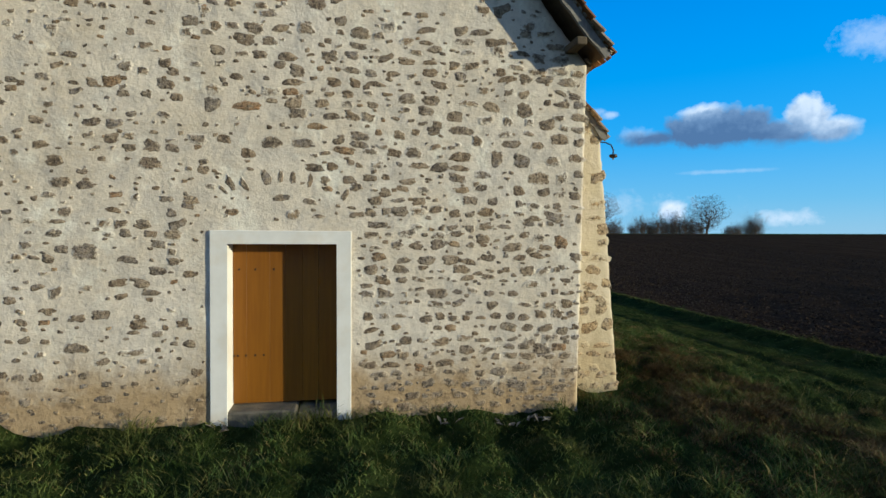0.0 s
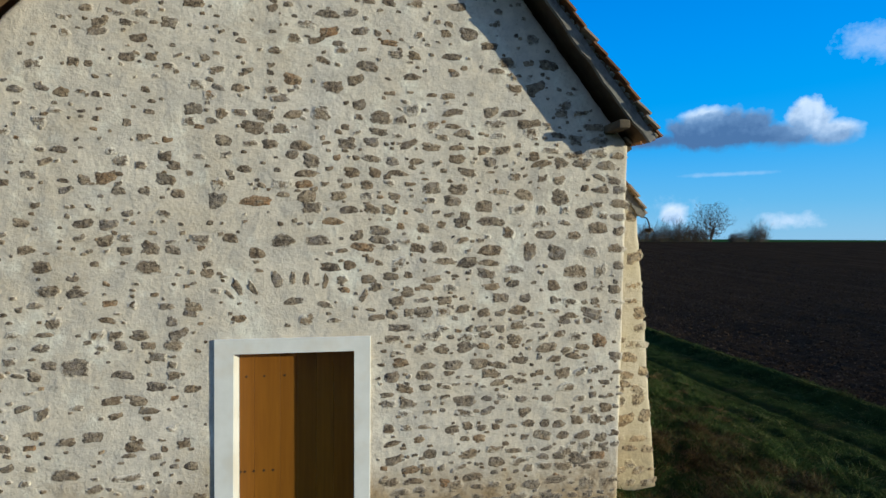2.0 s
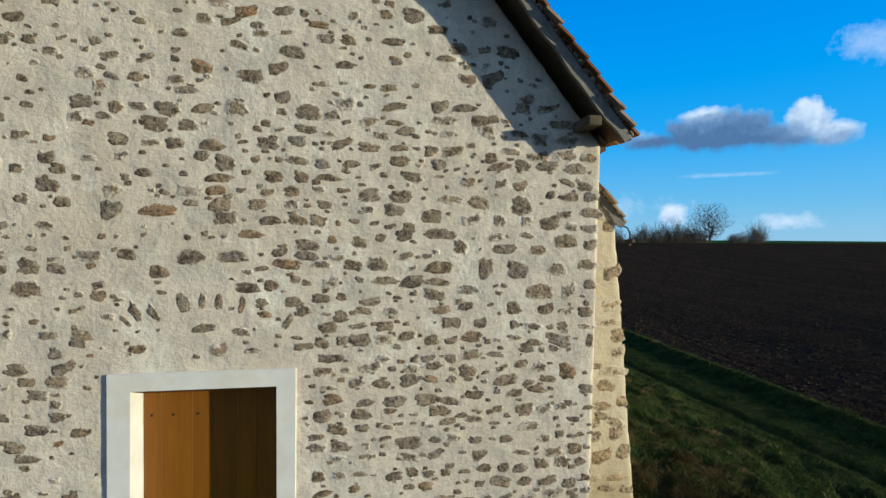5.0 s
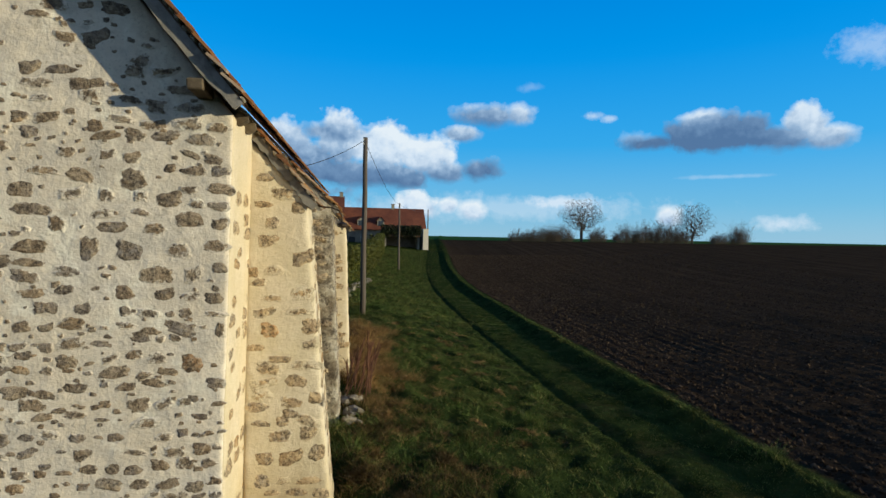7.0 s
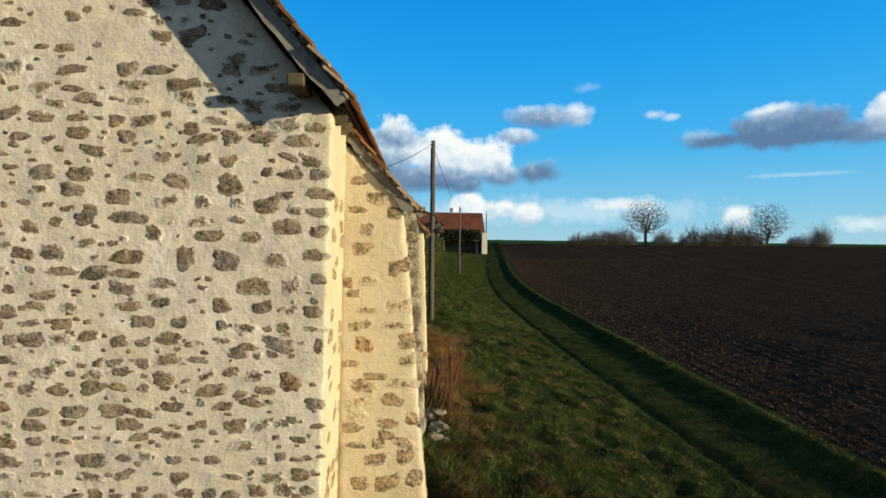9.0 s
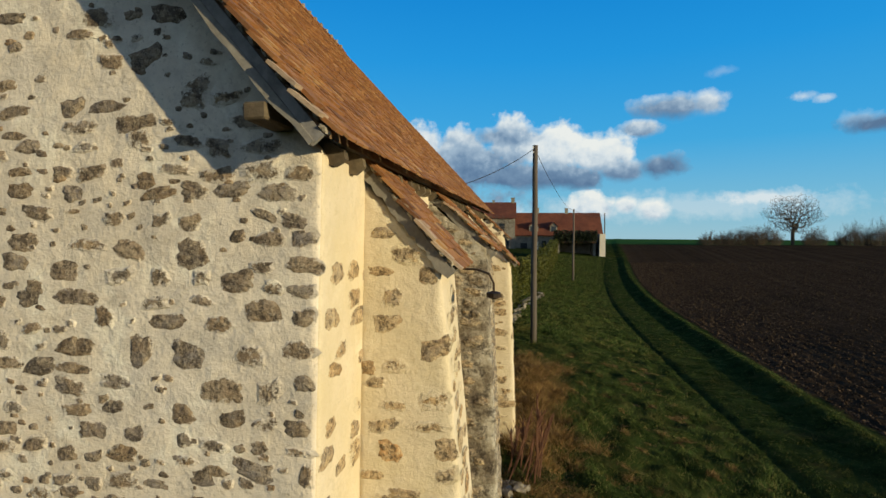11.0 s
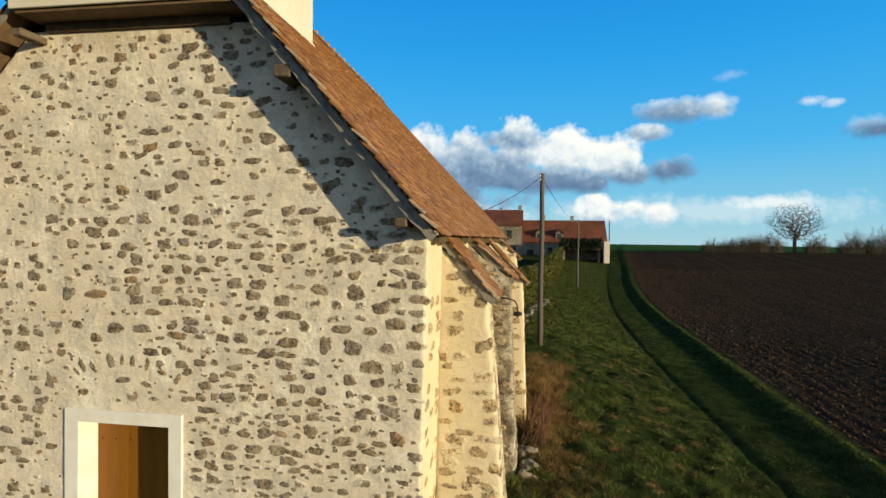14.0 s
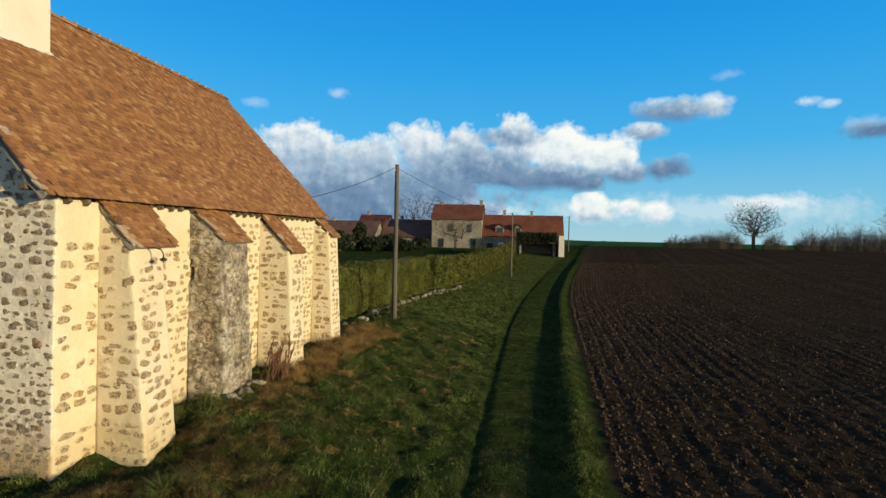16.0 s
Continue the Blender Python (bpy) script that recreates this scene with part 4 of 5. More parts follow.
house("farmhouse", "two-storey stone farmhouse with a red tile roof", -4.9, 4.1, 95.0, 7.5, 7.4, 10.1, "far_roof",
      [(-1.6, 5.0, 0.9, 1.4, "glass"), (1.9, 5.0, 0.9, 1.4, "glass"), (-3.2, 2.2, 1.0, 1.6, "glass"), (2.6, 2.0, 1.0, 1.9, "glass")], [(-3.6, 0.6, 0.5), (0.3, 0.35, 0.35), (3.7, 0.6, 0.8)])
house("long_house", "long low stone house with a red tile roof", 4.1, 18.5, 96.0, 7.5, 4.6, 8.3, "far_roof",
      [(5.6, 1.6, 1.1, 1.5, "glass"), (7.6, 2.0, 0.9, 1.3, "paint"), (9.0, 1.9, 0.8, 1.6, "glass")], [(8.0, 0.5, 0.9), (13.0, 0.5, 0.8)], dormers=[(7.3, 1.5), (10.6, 1.2)])
house("tile_barn", "low barn with a dark red tile roof", -30.0, -15.2, 93.0, 8.0, 3.8, 6.7, "dark_roof", [(-20.0, 1.5, 0.8, 1.0, "paint")], [(-24.0, 0.5, 0.5)])
house("old_barn", "old barn with a brown tile roof", -14.8, -5.2, 97.0, 8.0, 4.0, 7.2, "dark_roof", [(-8.0, 1.5, 1.4, 1.6, "paint")], [(-11.8, 0.5, 0.7)])
house("back_house", "house with an orange tile roof behind the barns", -24.0, -17.5, 112.0, 6.0, 6.2, 8.6, "far_roof", [], [(-22.5, 0.6, 0.8)])

shed = thing("lean_to_shed", "open lean-to shed overgrown with dark ivy", "shed", (13.9, 93.0, 0.6))
bm = bmesh.new()
zs = float(height(14, 93)) - 0.3
for x in (10.9, 16.6):
    box(bm, (x, 92.0, zs), (x + 0.35, 95.9, zs + 3.0))
box(bm, (10.9, 95.4, zs), (16.9, 95.9, zs + 3.0))
wpart("wall", bm, M["far_wall"], shed)
bm = bmesh.new()
slab(bm, [Vector((10.6, 91.6, 3.4)), Vector((17.0, 91.6, 3.4)), Vector((17.0, 96.0, 4.2)), Vector((10.6, 96.0, 4.2))], 0.15)
wpart("roof", bm, M["dark_roof"], shed)
# added block for the long house's end wall, its sunlight put into pale plaster
bm = bmesh.new()
box(bm, (17.5, 91.5, zs), (18.4, 95.9, zs + 3.6))
tagged(part("garden_wall", bm, M["plaster"], None), "added cream block for the sunlit end wall of the long house", "wall")


# ---- hedge, rubble edging ----
def leaf_mass(name, centres, size, mat, seed):
    """Small crossed leaf sprays at the given centres."""
    k = np.random.default_rng(seed)
    n = len(centres)
    a = k.normal(size=(n, 3))
    a /= np.linalg.norm(a, axis=1)[:, None]
    b = np.cross(a, k.normal(size=(n, 3)))
    b /= np.linalg.norm(b, axis=1)[:, None]
    s = size * k.uniform(0.6, 1.4, (n, 1))
    v = np.stack([centres - a * s, centres + b * s * 0.5, centres + a * s, centres - b * s * 0.5], 1).reshape(-1, 3)
    f = np.arange(n * 4).reshape(n, 4)
    return raw(name, v.tolist(), f.tolist(), mat)


def hedge_x(y):
    return np.interp(y, [19, 26.4, 32.2, 41, 53, 76, 92], [3.0, 3.2, 3.9, 5.2, 7.0, 9.6, 11.0])


def hedge(y0, y1, top, seed):
    k = np.random.default_rng(seed)
    ob = thing("hedge", "tall clipped evergreen hedge beside the grass", "hedge", (float(hedge_x(y0)), y0, float(height(hedge_x(y0), y0))), "clipped hedges")
    n = int((y1 - y0) * (3600 if y0 < 37 else 1000))
    y = k.uniform(y0, y1, n)
    face = k.random(n)
    hgt = top * (0.97 + 0.03 * np.sin(y * 1.3))
    zg = height(hedge_x(y), y)
    dx = np.where(face < 0.62, k.normal(0, 0.05, n), k.uniform(-1.1, 0, n))
    z = np.where(face < 0.62, k.uniform(0.05, 1.0, n) * hgt, hgt + k.normal(0, 0.05, n))
    dx = dx + 0.12 * np.sin(y * 2.1) * np.sin(z * 2.3) * (face < 0.62)
    end = face > 0.93
    y = np.where(end, y0 + k.normal(0, 0.05, n), y)
    z = np.where(end, k.uniform(0.05, 1.0, n) * hgt, z)
    pts = np.stack([hedge_x(y) + dx, y, zg + z], -1)
    lf = leaf_mass("leaves", pts, 0.034 if y0 < 37 else 0.075, M["hedge"], seed + 1)
    hold(lf, ob)
    bm = bmesh.new()
    m = 12
    ring = []
    for i in range(m + 1):
        yy = y0 + 0.1 + (y1 - y0 - 0.2) * i / m
        xx, zz = float(hedge_x(yy)), float(height(hedge_x(yy), yy))
        ring.append([bm.verts.new(p) for p in ((xx - 0.08, yy, zz - 0.1), (xx - 0.08, yy, zz + top - 0.08), (xx - 1.05, yy, zz + top - 0.08), (xx - 1.05, yy, zz - 0.1))])
    for r, s in zip(ring, ring[1:]):
        for q in range(4):
            bm.faces.new((r[q], r[(q + 1) % 4], s[(q + 1) % 4], s[q]))
    bm.faces.new(ring[0]), bm.faces.new(ring[-1][::-1])
    wpart("inner_growth", bm, M["hedge"], ob)


k = np.random.default_rng(71)
n = 5000
ivy = np.stack([k.uniform(10.4, 17.2, n), k.uniform(91.0, 93.4, n), zs + 2.2 + 1.7 * k.random(n) ** 0.8 + 0.3 * np.sin(k.uniform(0, 30, n))], -1)
hold(leaf_mass("ivy", ivy, 0.14, M["dark_leaf"], 72), shed)["label"] = "thick dark ivy over the shed roof"


def shrub(name, label, x, y, w, h, seed, mat="dark_leaf"):
    """An evergreen: a short trunk and a crown of many leaf sprays."""
    z = float(height(x, y))
    ob = thing(name, label, "shrub", (x, y, z))
    k = np.random.default_rng(seed)
    n = 1600
    d = k.normal(size=(n, 3))
    d /= np.linalg.norm(d, axis=1)[:, None]
    d *= k.random((n, 1)) ** 0.3 * (1 + 0.2 * np.sin(d[:, :1] * 6 + seed) * np.cos(d[:, 2:] * 5))
    pts = d * np.array([w / 2, w / 2, h * 0.48]) + np.array([x, y, z + h * 0.54])
    hold(leaf_mass("crown", pts, 0.2, M[mat], seed + 1), ob)
    bm = bmesh.new()
    tube(bm, [(x, y, z - 0.1), (x + 0.03, y, z + h * 0.35), (x, y + 0.03, z + h * 0.7)], [0.12, 0.09, 0.04], 7)
    wpart("trunk", bm, M["bark"], ob)


shrub("cypress", "dark narrow evergreen in the garden", -15.0, 84.0, 2.4, 4.6, 81)
shrub("garden_shrub", "dark rounded evergreen shrub by the barns", -20.5, 86.0, 5.0, 3.0, 83)
shrub("garden_shrub", "dark rounded evergreen shrub by the barns", -10.5, 86.5, 4.4, 2.6, 85)
shrub("garden_shrub", "dark rounded evergreen shrub by the farmhouse", -5.6, 88.0, 3.2, 2.2, 87)
shrub("garden_shrub", "dark rounded evergreen shrub in the garden", -17.0, 80.0, 5.5, 2.8, 89)
shrub("garden_shrub", "dark rounded evergreen shrub in the garden", -12.0, 82.0, 5.0, 2.4, 91)
shrub("garden_shrub", "dark rounded evergreen shrub in the garden", -7.5, 83.0, 4.5, 2.0, 93)
hedge(18.6, 26.2, 2.45, 31)
hedge(26.7, 37.0, 2.4, 33)
hedge(38.2, 56.0, 2.4, 35)
hedge(56.3, 84.0, 2.5, 37)


def rock_mesh(seed, rough=0.3):
    k = random.Random(seed)
    bm = bmesh.new()
    bmesh.ops.create_icosphere(bm, subdivisions=1, radius=1.0)
    for v in bm.verts:
        v.co *= 1 + k.uniform(-rough, rough)
        v.co.z *= 0.7
    return mesh_of("rock", bm, M["rock"])


ROCKS = [rock_mesh(50 + i) for i in range(5)]
edging = thing("stone_edging", "tumbled pale stones edging the foot of the hedge", "stones", (4, 35, 0.1))
for i in range(60):
    y = 21 + i * 0.36 + rng.uniform(-0.1, 0.1)
    if rng.random() < (0.5 if y < 26 else 0.12):
        continue
    x = float(hedge_x(y)) + 0.7 + rng.uniform(-0.25, 0.3)
    ob = new("stone", ROCKS[i % 5])
    ob.scale = [rng.uniform(0.08, 0.26), rng.uniform(0.08, 0.26), rng.uniform(0.08, 0.17)]
    ob.location, ob.rotation_euler = (x, y, float(height(x, y)) + 0.04), (rng.uniform(-0.4, 0.4), rng.uniform(-0.4, 0.4), rng.uniform(0, 6))
    hold(ob, edging)


# ---- bare trees and scrub ----
def grow(points, roots, reach):
    """Join points to the nearest grown node, nearest first; gives each node's parent and how many tips it carries."""
    pts = np.array(roots + list(points))
    n0 = len(roots)
    order = np.argsort(np.linalg.norm(pts[n0:] - pts[n0 - 1], axis=1)) + n0
    parent = np.full(len(pts), -1)
    for i in range(1, n0):
        parent[i] = i - 1
    alive = list(range(n0))
    for i in order:
        q = pts[alive]
        d = np.linalg.norm(q - pts[i], axis=1) + reach * np.maximum(0, q[:, 2] - pts[i][2])
        parent[i] = alive[int(np.argmin(d))]
        alive.append(i)
    load = np.ones(len(pts))
    for i in list(order[::-1]) + list(range(n0 - 1, 0, -1)):
        load[parent[i]] += load[i]
    return pts, parent, load


def tree(name, label, x, y, size, seed, wide=0.42, bole=0.22, n=1300, r=0.30, thin=0.02, category="tree", group=""):
    z = float(height(x, y)) - 0.1
    ob = thing(name, label, category, (x, y, z), group)
    k = np.random.default_rng(seed)
    ctr, rad = size * (bole + 1) / 2, size * (1 - bole) / 2
    d = k.normal(size=(n, 3))
    d /= np.linalg.norm(d, axis=1)[:, None]
    d *= (k.random((n, 1)) ** 0.45) * (1 + 0.12 * np.sin(d[:, :1] * 5 + d[:, 2:] * 7 + seed))
    pts = d * np.array([size * wide, size * wide, rad]) + np.array([0, 0, ctr])
    pts[:, :2] *= (0.55 + 0.45 * smoothstep(0, 0.45, (pts[:, 2:] - size * bole) / (size - size * bole)))
    roots = [(0, 0, 0), (0.02, 0, size * bole * 0.5), (0.0, 0.03, size * bole), (0.06, 0, size * (bole + 0.12))]
    pts, parent, load = grow(pts, roots, 0.4)
    rad = np.maximum(thin, r * (load / load[0]) ** 0.46)
    a, b = bmesh.new(), bmesh.new()
    for i in range(1, len(pts)):
        p = int(parent[i])
        big = rad[i] > r * 0.3
        tube(a if big else b, [Vector(pts[p]), Vector(pts[i])], [float(min(rad[p], rad[i] * 1.5)), float(rad[i])], 7 if big else 3, False)
    part("trunk", a, M["bark"], ob)
    part("crown", b, M["twigs"], ob, "fine bare winter branches")
    return ob


def scrub(x, y, w, h, seed):
    z = float(height(x, y)) - 0.1
    ob = thing("bare_bush", "leafless brown scrub at the field's edge", "bush", (x, y, z), "scrub at the field edge")
    k = random.Random(seed)
    bm = bmesh.new()
    for i in range(int(150 * w / 4)):
        p = Vector((k.uniform(-w / 2, w / 2), k.uniform(-1.5, 1.5), 0))
        d = Vector((k.gauss(0, 0.25), k.gauss(0, 0.2), 1)).normalized()
        l = h * k.uniform(0.45, 1.0) * (1 - 0.5 * abs(2 * p.x / w) ** 3) * (0.85 + 0.15 * math.sin(p.x * 1.7 + seed))
        q = p + d * l * 0.5
        e = q + (d + Vector((k.gauss(0, 0.25), 0, 0))).normalized() * l * 0.5
        tube(bm, [p, q, e], [0.03, 0.02, 0.008], 3, False)
        for c in range(11):
            s = p.lerp(q, k.uniform(0.2, 1)) if c < 5 else q.lerp(e, k.random())
            tube(bm, [s, s + Vector((k.gauss(0, 0.5), k.gauss(0, 0.4), k.uniform(0.1, 0.9))) * h * 0.18], [0.013, 0.007], 3, False)
    part("growth", bm, M["twigs"], ob)


tree("bare_tree", "tall bare deciduous tree with a rounded crown", 61.5, 124.5, 10.9, 5, 0.52, 0.2, 3400, 0.36, 0.014)
tree("bare_tree", "bare many-stemmed tree with an upright crown", 89.6, 121.5, 10.6, 11, 0.50, 0.06, 3200, 0.30, 0.014)
tree("garden_tree", "bare spreading garden tree by the farmhouse", 0.3, 88.0, 6.6, 21, 0.62, 0.25, 500, 0.2, 0.022)
tree("bare_tree", "bare tree standing behind the old barn", -11.0, 108.0, 10.5, 25, 0.4, 0.2, 500, 0.2, 0.022)
tree("bare_tree", "dense bare tree standing behind the old barn", -6.4, 110.0, 9.6, 27, 0.4, 0.2, 900, 0.2, 0.03)
for x, w, h, s in ((46.5, 7.0, 3.4, 61), (51.5, 6.0, 4.6, 62), (56.0, 6.0, 5.4, 63), (65.0, 4.0, 4.6, 64), (72.5, 6.0, 5.2, 65), (77.5, 6.0, 6.0, 66), (82.5, 6.0, 6.6, 67), (86.5, 4.0, 5.2, 68), (96.6, 4.5, 3.6, 69), (101.8, 4.6, 6.4, 70)):
    scrub(x, 128.5 - 0.08 * x, w, h, s)


# ---- grass, dry tufts and clods ----
def blades(name, label, x, y, h, lean, width, mat, seed):
    k = np.random.default_rng(seed)
    n = len(x)
    z = height(x, y) - 0.01
    a = k.uniform(0, 2 * math.pi, n)
    c, s = np.cos(a), np.sin(a)
    b = k.uniform(0, 2 * math.pi, n)
    off = lean * h * k.uniform(0.2, 1.0, n)
    w = width * k.uniform(0.6, 1.3, n)
    one = np.stack([x - c * w, y - s * w, z], -1)
    two = np.stack([x + c * w, y + s * w, z], -1)
    mid = np.stack([x + 0.4 * off * np.cos(b) + c * w * 0.7, y + 0.4 * off * np.sin(b) + s * w * 0.7, z + 0.6 * h], -1)
    mie = np.stack([x + 0.4 * off * np.cos(b) - c * w * 0.7, y + 0.4 * off * np.sin(b) - s * w * 0.7, z + 0.6 * h], -1)
    tip = np.stack([x + off * np.cos(b), y + off * np.sin(b), z + h], -1)
    v = np.stack([one, two, mid, mie, tip], 1).reshape(-1, 3).astype(np.float32)
    base = np.arange(n, dtype=np.int32)[:, None] * 5
    loops = np.concatenate([base + np.array([[0, 1, 2, 3]]), base + np.array([[3, 2, 4]])], 1).ravel()
    me = bpy.data.meshes.new(name)
    me.vertices.add(n * 5)
    me.vertices.foreach_set("co", v.ravel())
    me.loops.add(n * 7)
    me.loops.foreach_set("vertex_index", loops.astype(np.int32))
    me.polygons.add(n * 2)
    st = (np.arange(n, dtype=np.int32)[:, None] * 7 + np.array([[0, 4]], dtype=np.int32)).ravel()
    me.polygons.foreach_set("loop_start", st)
    me.update(calc_edges=True)
    me.materials.append(mat)
    return tagged(new(name, me), label, "grass", kind="stuff")


def free(x, y):
    """Where grass can stand: outside the barn and its buttresses, and off the ploughed soil."""
    ok = ~((x > WALL_L - 0.1) & (x < side_x(y) + 0.02) & (y > GY0 - 0.02) & (y < 18.3))
    for y0, y1, xt, xf, zt, rough in BUTTRESSES:
        ok &= ~((x > 3) & (x < xf + 0.03) & (y > y0 - 0.03) & (y < y1 + 0.03))
    ok &= ~((x < hedge_x(y) + 0.05) & (y > 18.5))
    return ok & (x < field_edge(y) - 0.12 + 0.25 * bumps(x, y, 2.5, 8))


def scatter(n, x0, x1, y0, y1, seed, power=1.0):
    k = np.random.default_rng(seed)
    x, y = k.uniform(x0, x1, n), y0 + (y1 - y0) * k.random(n) ** power
    m = free(x, y)
    return x[m], y[m], k


x, y, k = scatter(380000, -6, 13.6, 2.2, 26, 41, 1.25)
tuft = np.clip(0.42 + 0.75 * bumps(x, y, 2.6, 12) + 0.9 * bumps(x, y, 7.0, 13), 0, 1.9)
bank = smoothstep(0.1, -0.9, x - rut(y)) + 0.9 * smoothstep(-1.0, -0.5, x - field_edge(y))
h = (0.035 + bank * (0.012 + 0.085 * tuft ** 2)) * k.uniform(0.5, 1.4, len(x))
blades("grass", "dark green winter grass on the bank and track", x, y, h, 2.0, 0.0042, M["grass"], 42)
x, y, k = scatter(120000, 2.5, 19, 26, 90, 43, 1.6)
bank = smoothstep(0.1, -0.9, x - rut(y))
h = (0.04 + bank * 0.1) * k.uniform(0.5, 1.4, len(x))
blades("far_grass", "dark green winter grass along the far track", x, y, h, 1.8, 0.009, M["grass"], 44)
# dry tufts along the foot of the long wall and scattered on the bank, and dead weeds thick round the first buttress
def tufts(name, label, cx, cy, wide, tall, n, mat, seed):
    k = np.random.default_rng(seed)
    i = k.integers(0, len(cx), n)
    r = k.random(n) ** 0.6
    a = k.uniform(0, 6.283, n)
    x, y, h = cx[i] + 2 * r * wide[i] * np.cos(a), cy[i] + 2 * r * wide[i] * np.sin(a), tall[i] * (1.15 - 0.8 * r) * k.uniform(0.6, 1.1, n)
    m = free(x, y)
    blades(name, label, x[m], y[m], h[m], 2.2, 0.0045, mat, seed + 1)


k = np.random.default_rng(45)
cy = np.concatenate([20.5 - 10.0 * k.random(110) ** 1.2, k.uniform(8.0, 24.0, 110)])
tufts("dry_grass", "straw-brown dry grass tufts along the wall", np.concatenate([k.normal(4.9, 0.45, 110), k.uniform(4.6, 9.2, 110)]), cy,
      np.concatenate([np.full(110, 0.15), np.full(110, 0.08)]), np.concatenate([k.uniform(0.08, 0.17, 110) + 0.26 * (cy[:110] > 13), k.uniform(0.05, 0.11, 110)]), 40000, M["straw"], 46)
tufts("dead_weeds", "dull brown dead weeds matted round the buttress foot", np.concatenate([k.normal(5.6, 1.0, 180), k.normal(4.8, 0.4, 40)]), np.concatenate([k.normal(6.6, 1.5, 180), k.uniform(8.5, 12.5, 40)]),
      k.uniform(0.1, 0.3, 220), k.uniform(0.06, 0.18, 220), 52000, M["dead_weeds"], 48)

# dead stems by the second buttress, and withered leaves at the foot of the gable
stems = thing("dead_weed", "tall reddish-brown dead weed stems beside the buttress", "weed", (4.6, 12.0, float(height(4.6, 12.0))))
for i in range(15):
    bm = bmesh.new()
    p, d = Vector((rng.uniform(-0.25, 0.3), rng.uniform(-0.3, 0.5), 0)), Vector((rng.uniform(-0.05, 0.4), rng.uniform(-0.2, 0.25), 1)).normalized()
    l = rng.uniform(0.5, 1.3)
    q = p + d * l
    tube(bm, [p, p + d * l * 0.5 + Vector((0.02, 0, 0)), p + d * l * 0.75, q], [0.015, 0.012, 0.022, 0.008], 5, False)
    for s in range(5):
        o = p + d * l * rng.uniform(0.4, 0.95)
        tube(bm, [o, o + Vector((rng.uniform(-0.1, 0.15), rng.uniform(-0.1, 0.1), 0.16))], [0.009, 0.004], 4, False)
    part("stem", bm, M["dead_stem"], stems)
heap = thing("fallen_rubble", "pale lumps of plaster and stone fallen from the buttress", "stones", (4.45, 11.0, float(height(4.45, 11.0))))
for i in range(26):
    x, y = 4.36 + 0.28 * rng.random() ** 2, rng.uniform(10.3, 11.75)
    ob = new("stone", ROCKS[i % 5])
    ob.scale = [rng.uniform(0.04, 0.13) for _ in range(3)]
    ob.location, ob.rotation_euler = (x, y, float(height(x, y)) + 0.03), (rng.uniform(-0.4, 0.4), rng.uniform(-0.4, 0.4), rng.uniform(0, 6))
    hold(ob, heap)
for x, y in ((2.05, 6.55), (2.35, 6.62), (2.5, 6.5), (-1.45, 6.6), (1.25, 6.55)):
    leaf = thing("withered_plant", "withered pale grey leaves lying in the grass", "plant", (x, y, float(height(x, y))), "withered plants by the wall")
    for i in range(7):
        bm = bmesh.new()
        t, l = rng.uniform(0, 6.28), rng.uniform(0.07, 0.15)
        o = Vector((rng.uniform(-0.1, 0.1), rng.uniform(-0.07, 0.07), 0.03))
        d, n = Vector((math.cos(t), math.sin(t), rng.uniform(0.2, 0.9))), Vector((-math.sin(t), math.cos(t), 0))
        v = [bm.verts.new(o + d * l * u + n * w + Vector((0, 0, e))) for u, w, e in ((0, 0, 0), (0.45, 0.022, 0.012), (1, 0, -0.02), (0.45, -0.022, 0.012), (0.5, 0, -0.006))]
        for m in range(4):
            bm.faces.new((v[m], v[(m + 1) % 4], v[4]))
        part("leaf", bm, M["rock"], leaf)

# soil clods on the near part of the field
n = 75000
x = field_edge(10) + 0.2 + 40 * k.random(n) ** 1.6
y = 2 + 80 * k.random(n) ** 1.7
x = np.where(k.random(n) < 0.65, np.round((x - field_edge(10)) / 0.3) * 0.3 + k.normal(0, 0.04, n) + field_edge(10), x)
x = np.maximum(x + field_edge(y) - field_edge(10), field_edge(y) + 0.1)
s = k.uniform(0.012, 0.04, n) * np.where(k.random(n) < 0.22, 1.8, 1.0) * (1 + y / 70)
z = height(x, y)
ico = np.array([(1, 0, 0), (-1, 0, 0), (0, 1, 0), (0, -1, 0), (0, 0, 0.8), (0, 0, -0.8)])
v = (np.stack([x, y, z], -1)[:, None, :] + ico[None] * s[:, None, None] * k.uniform(0.6, 1.4, (n, 6, 1))).reshape(-1, 3)
oct_f = np.array([(0, 2, 4), (2, 1, 4), (1, 3, 4), (3, 0, 4), (2, 0, 5), (1, 2, 5), (3, 1, 5), (0, 3, 5)])
f = (np.arange(n)[:, None, None] * 6 + oct_f[None]).reshape(-1, 3)
tagged(raw("soil_clods", v.tolist(), f.tolist(), M["clods"]), "lumps of dark ploughed soil on the field", "soil", kind="stuff")

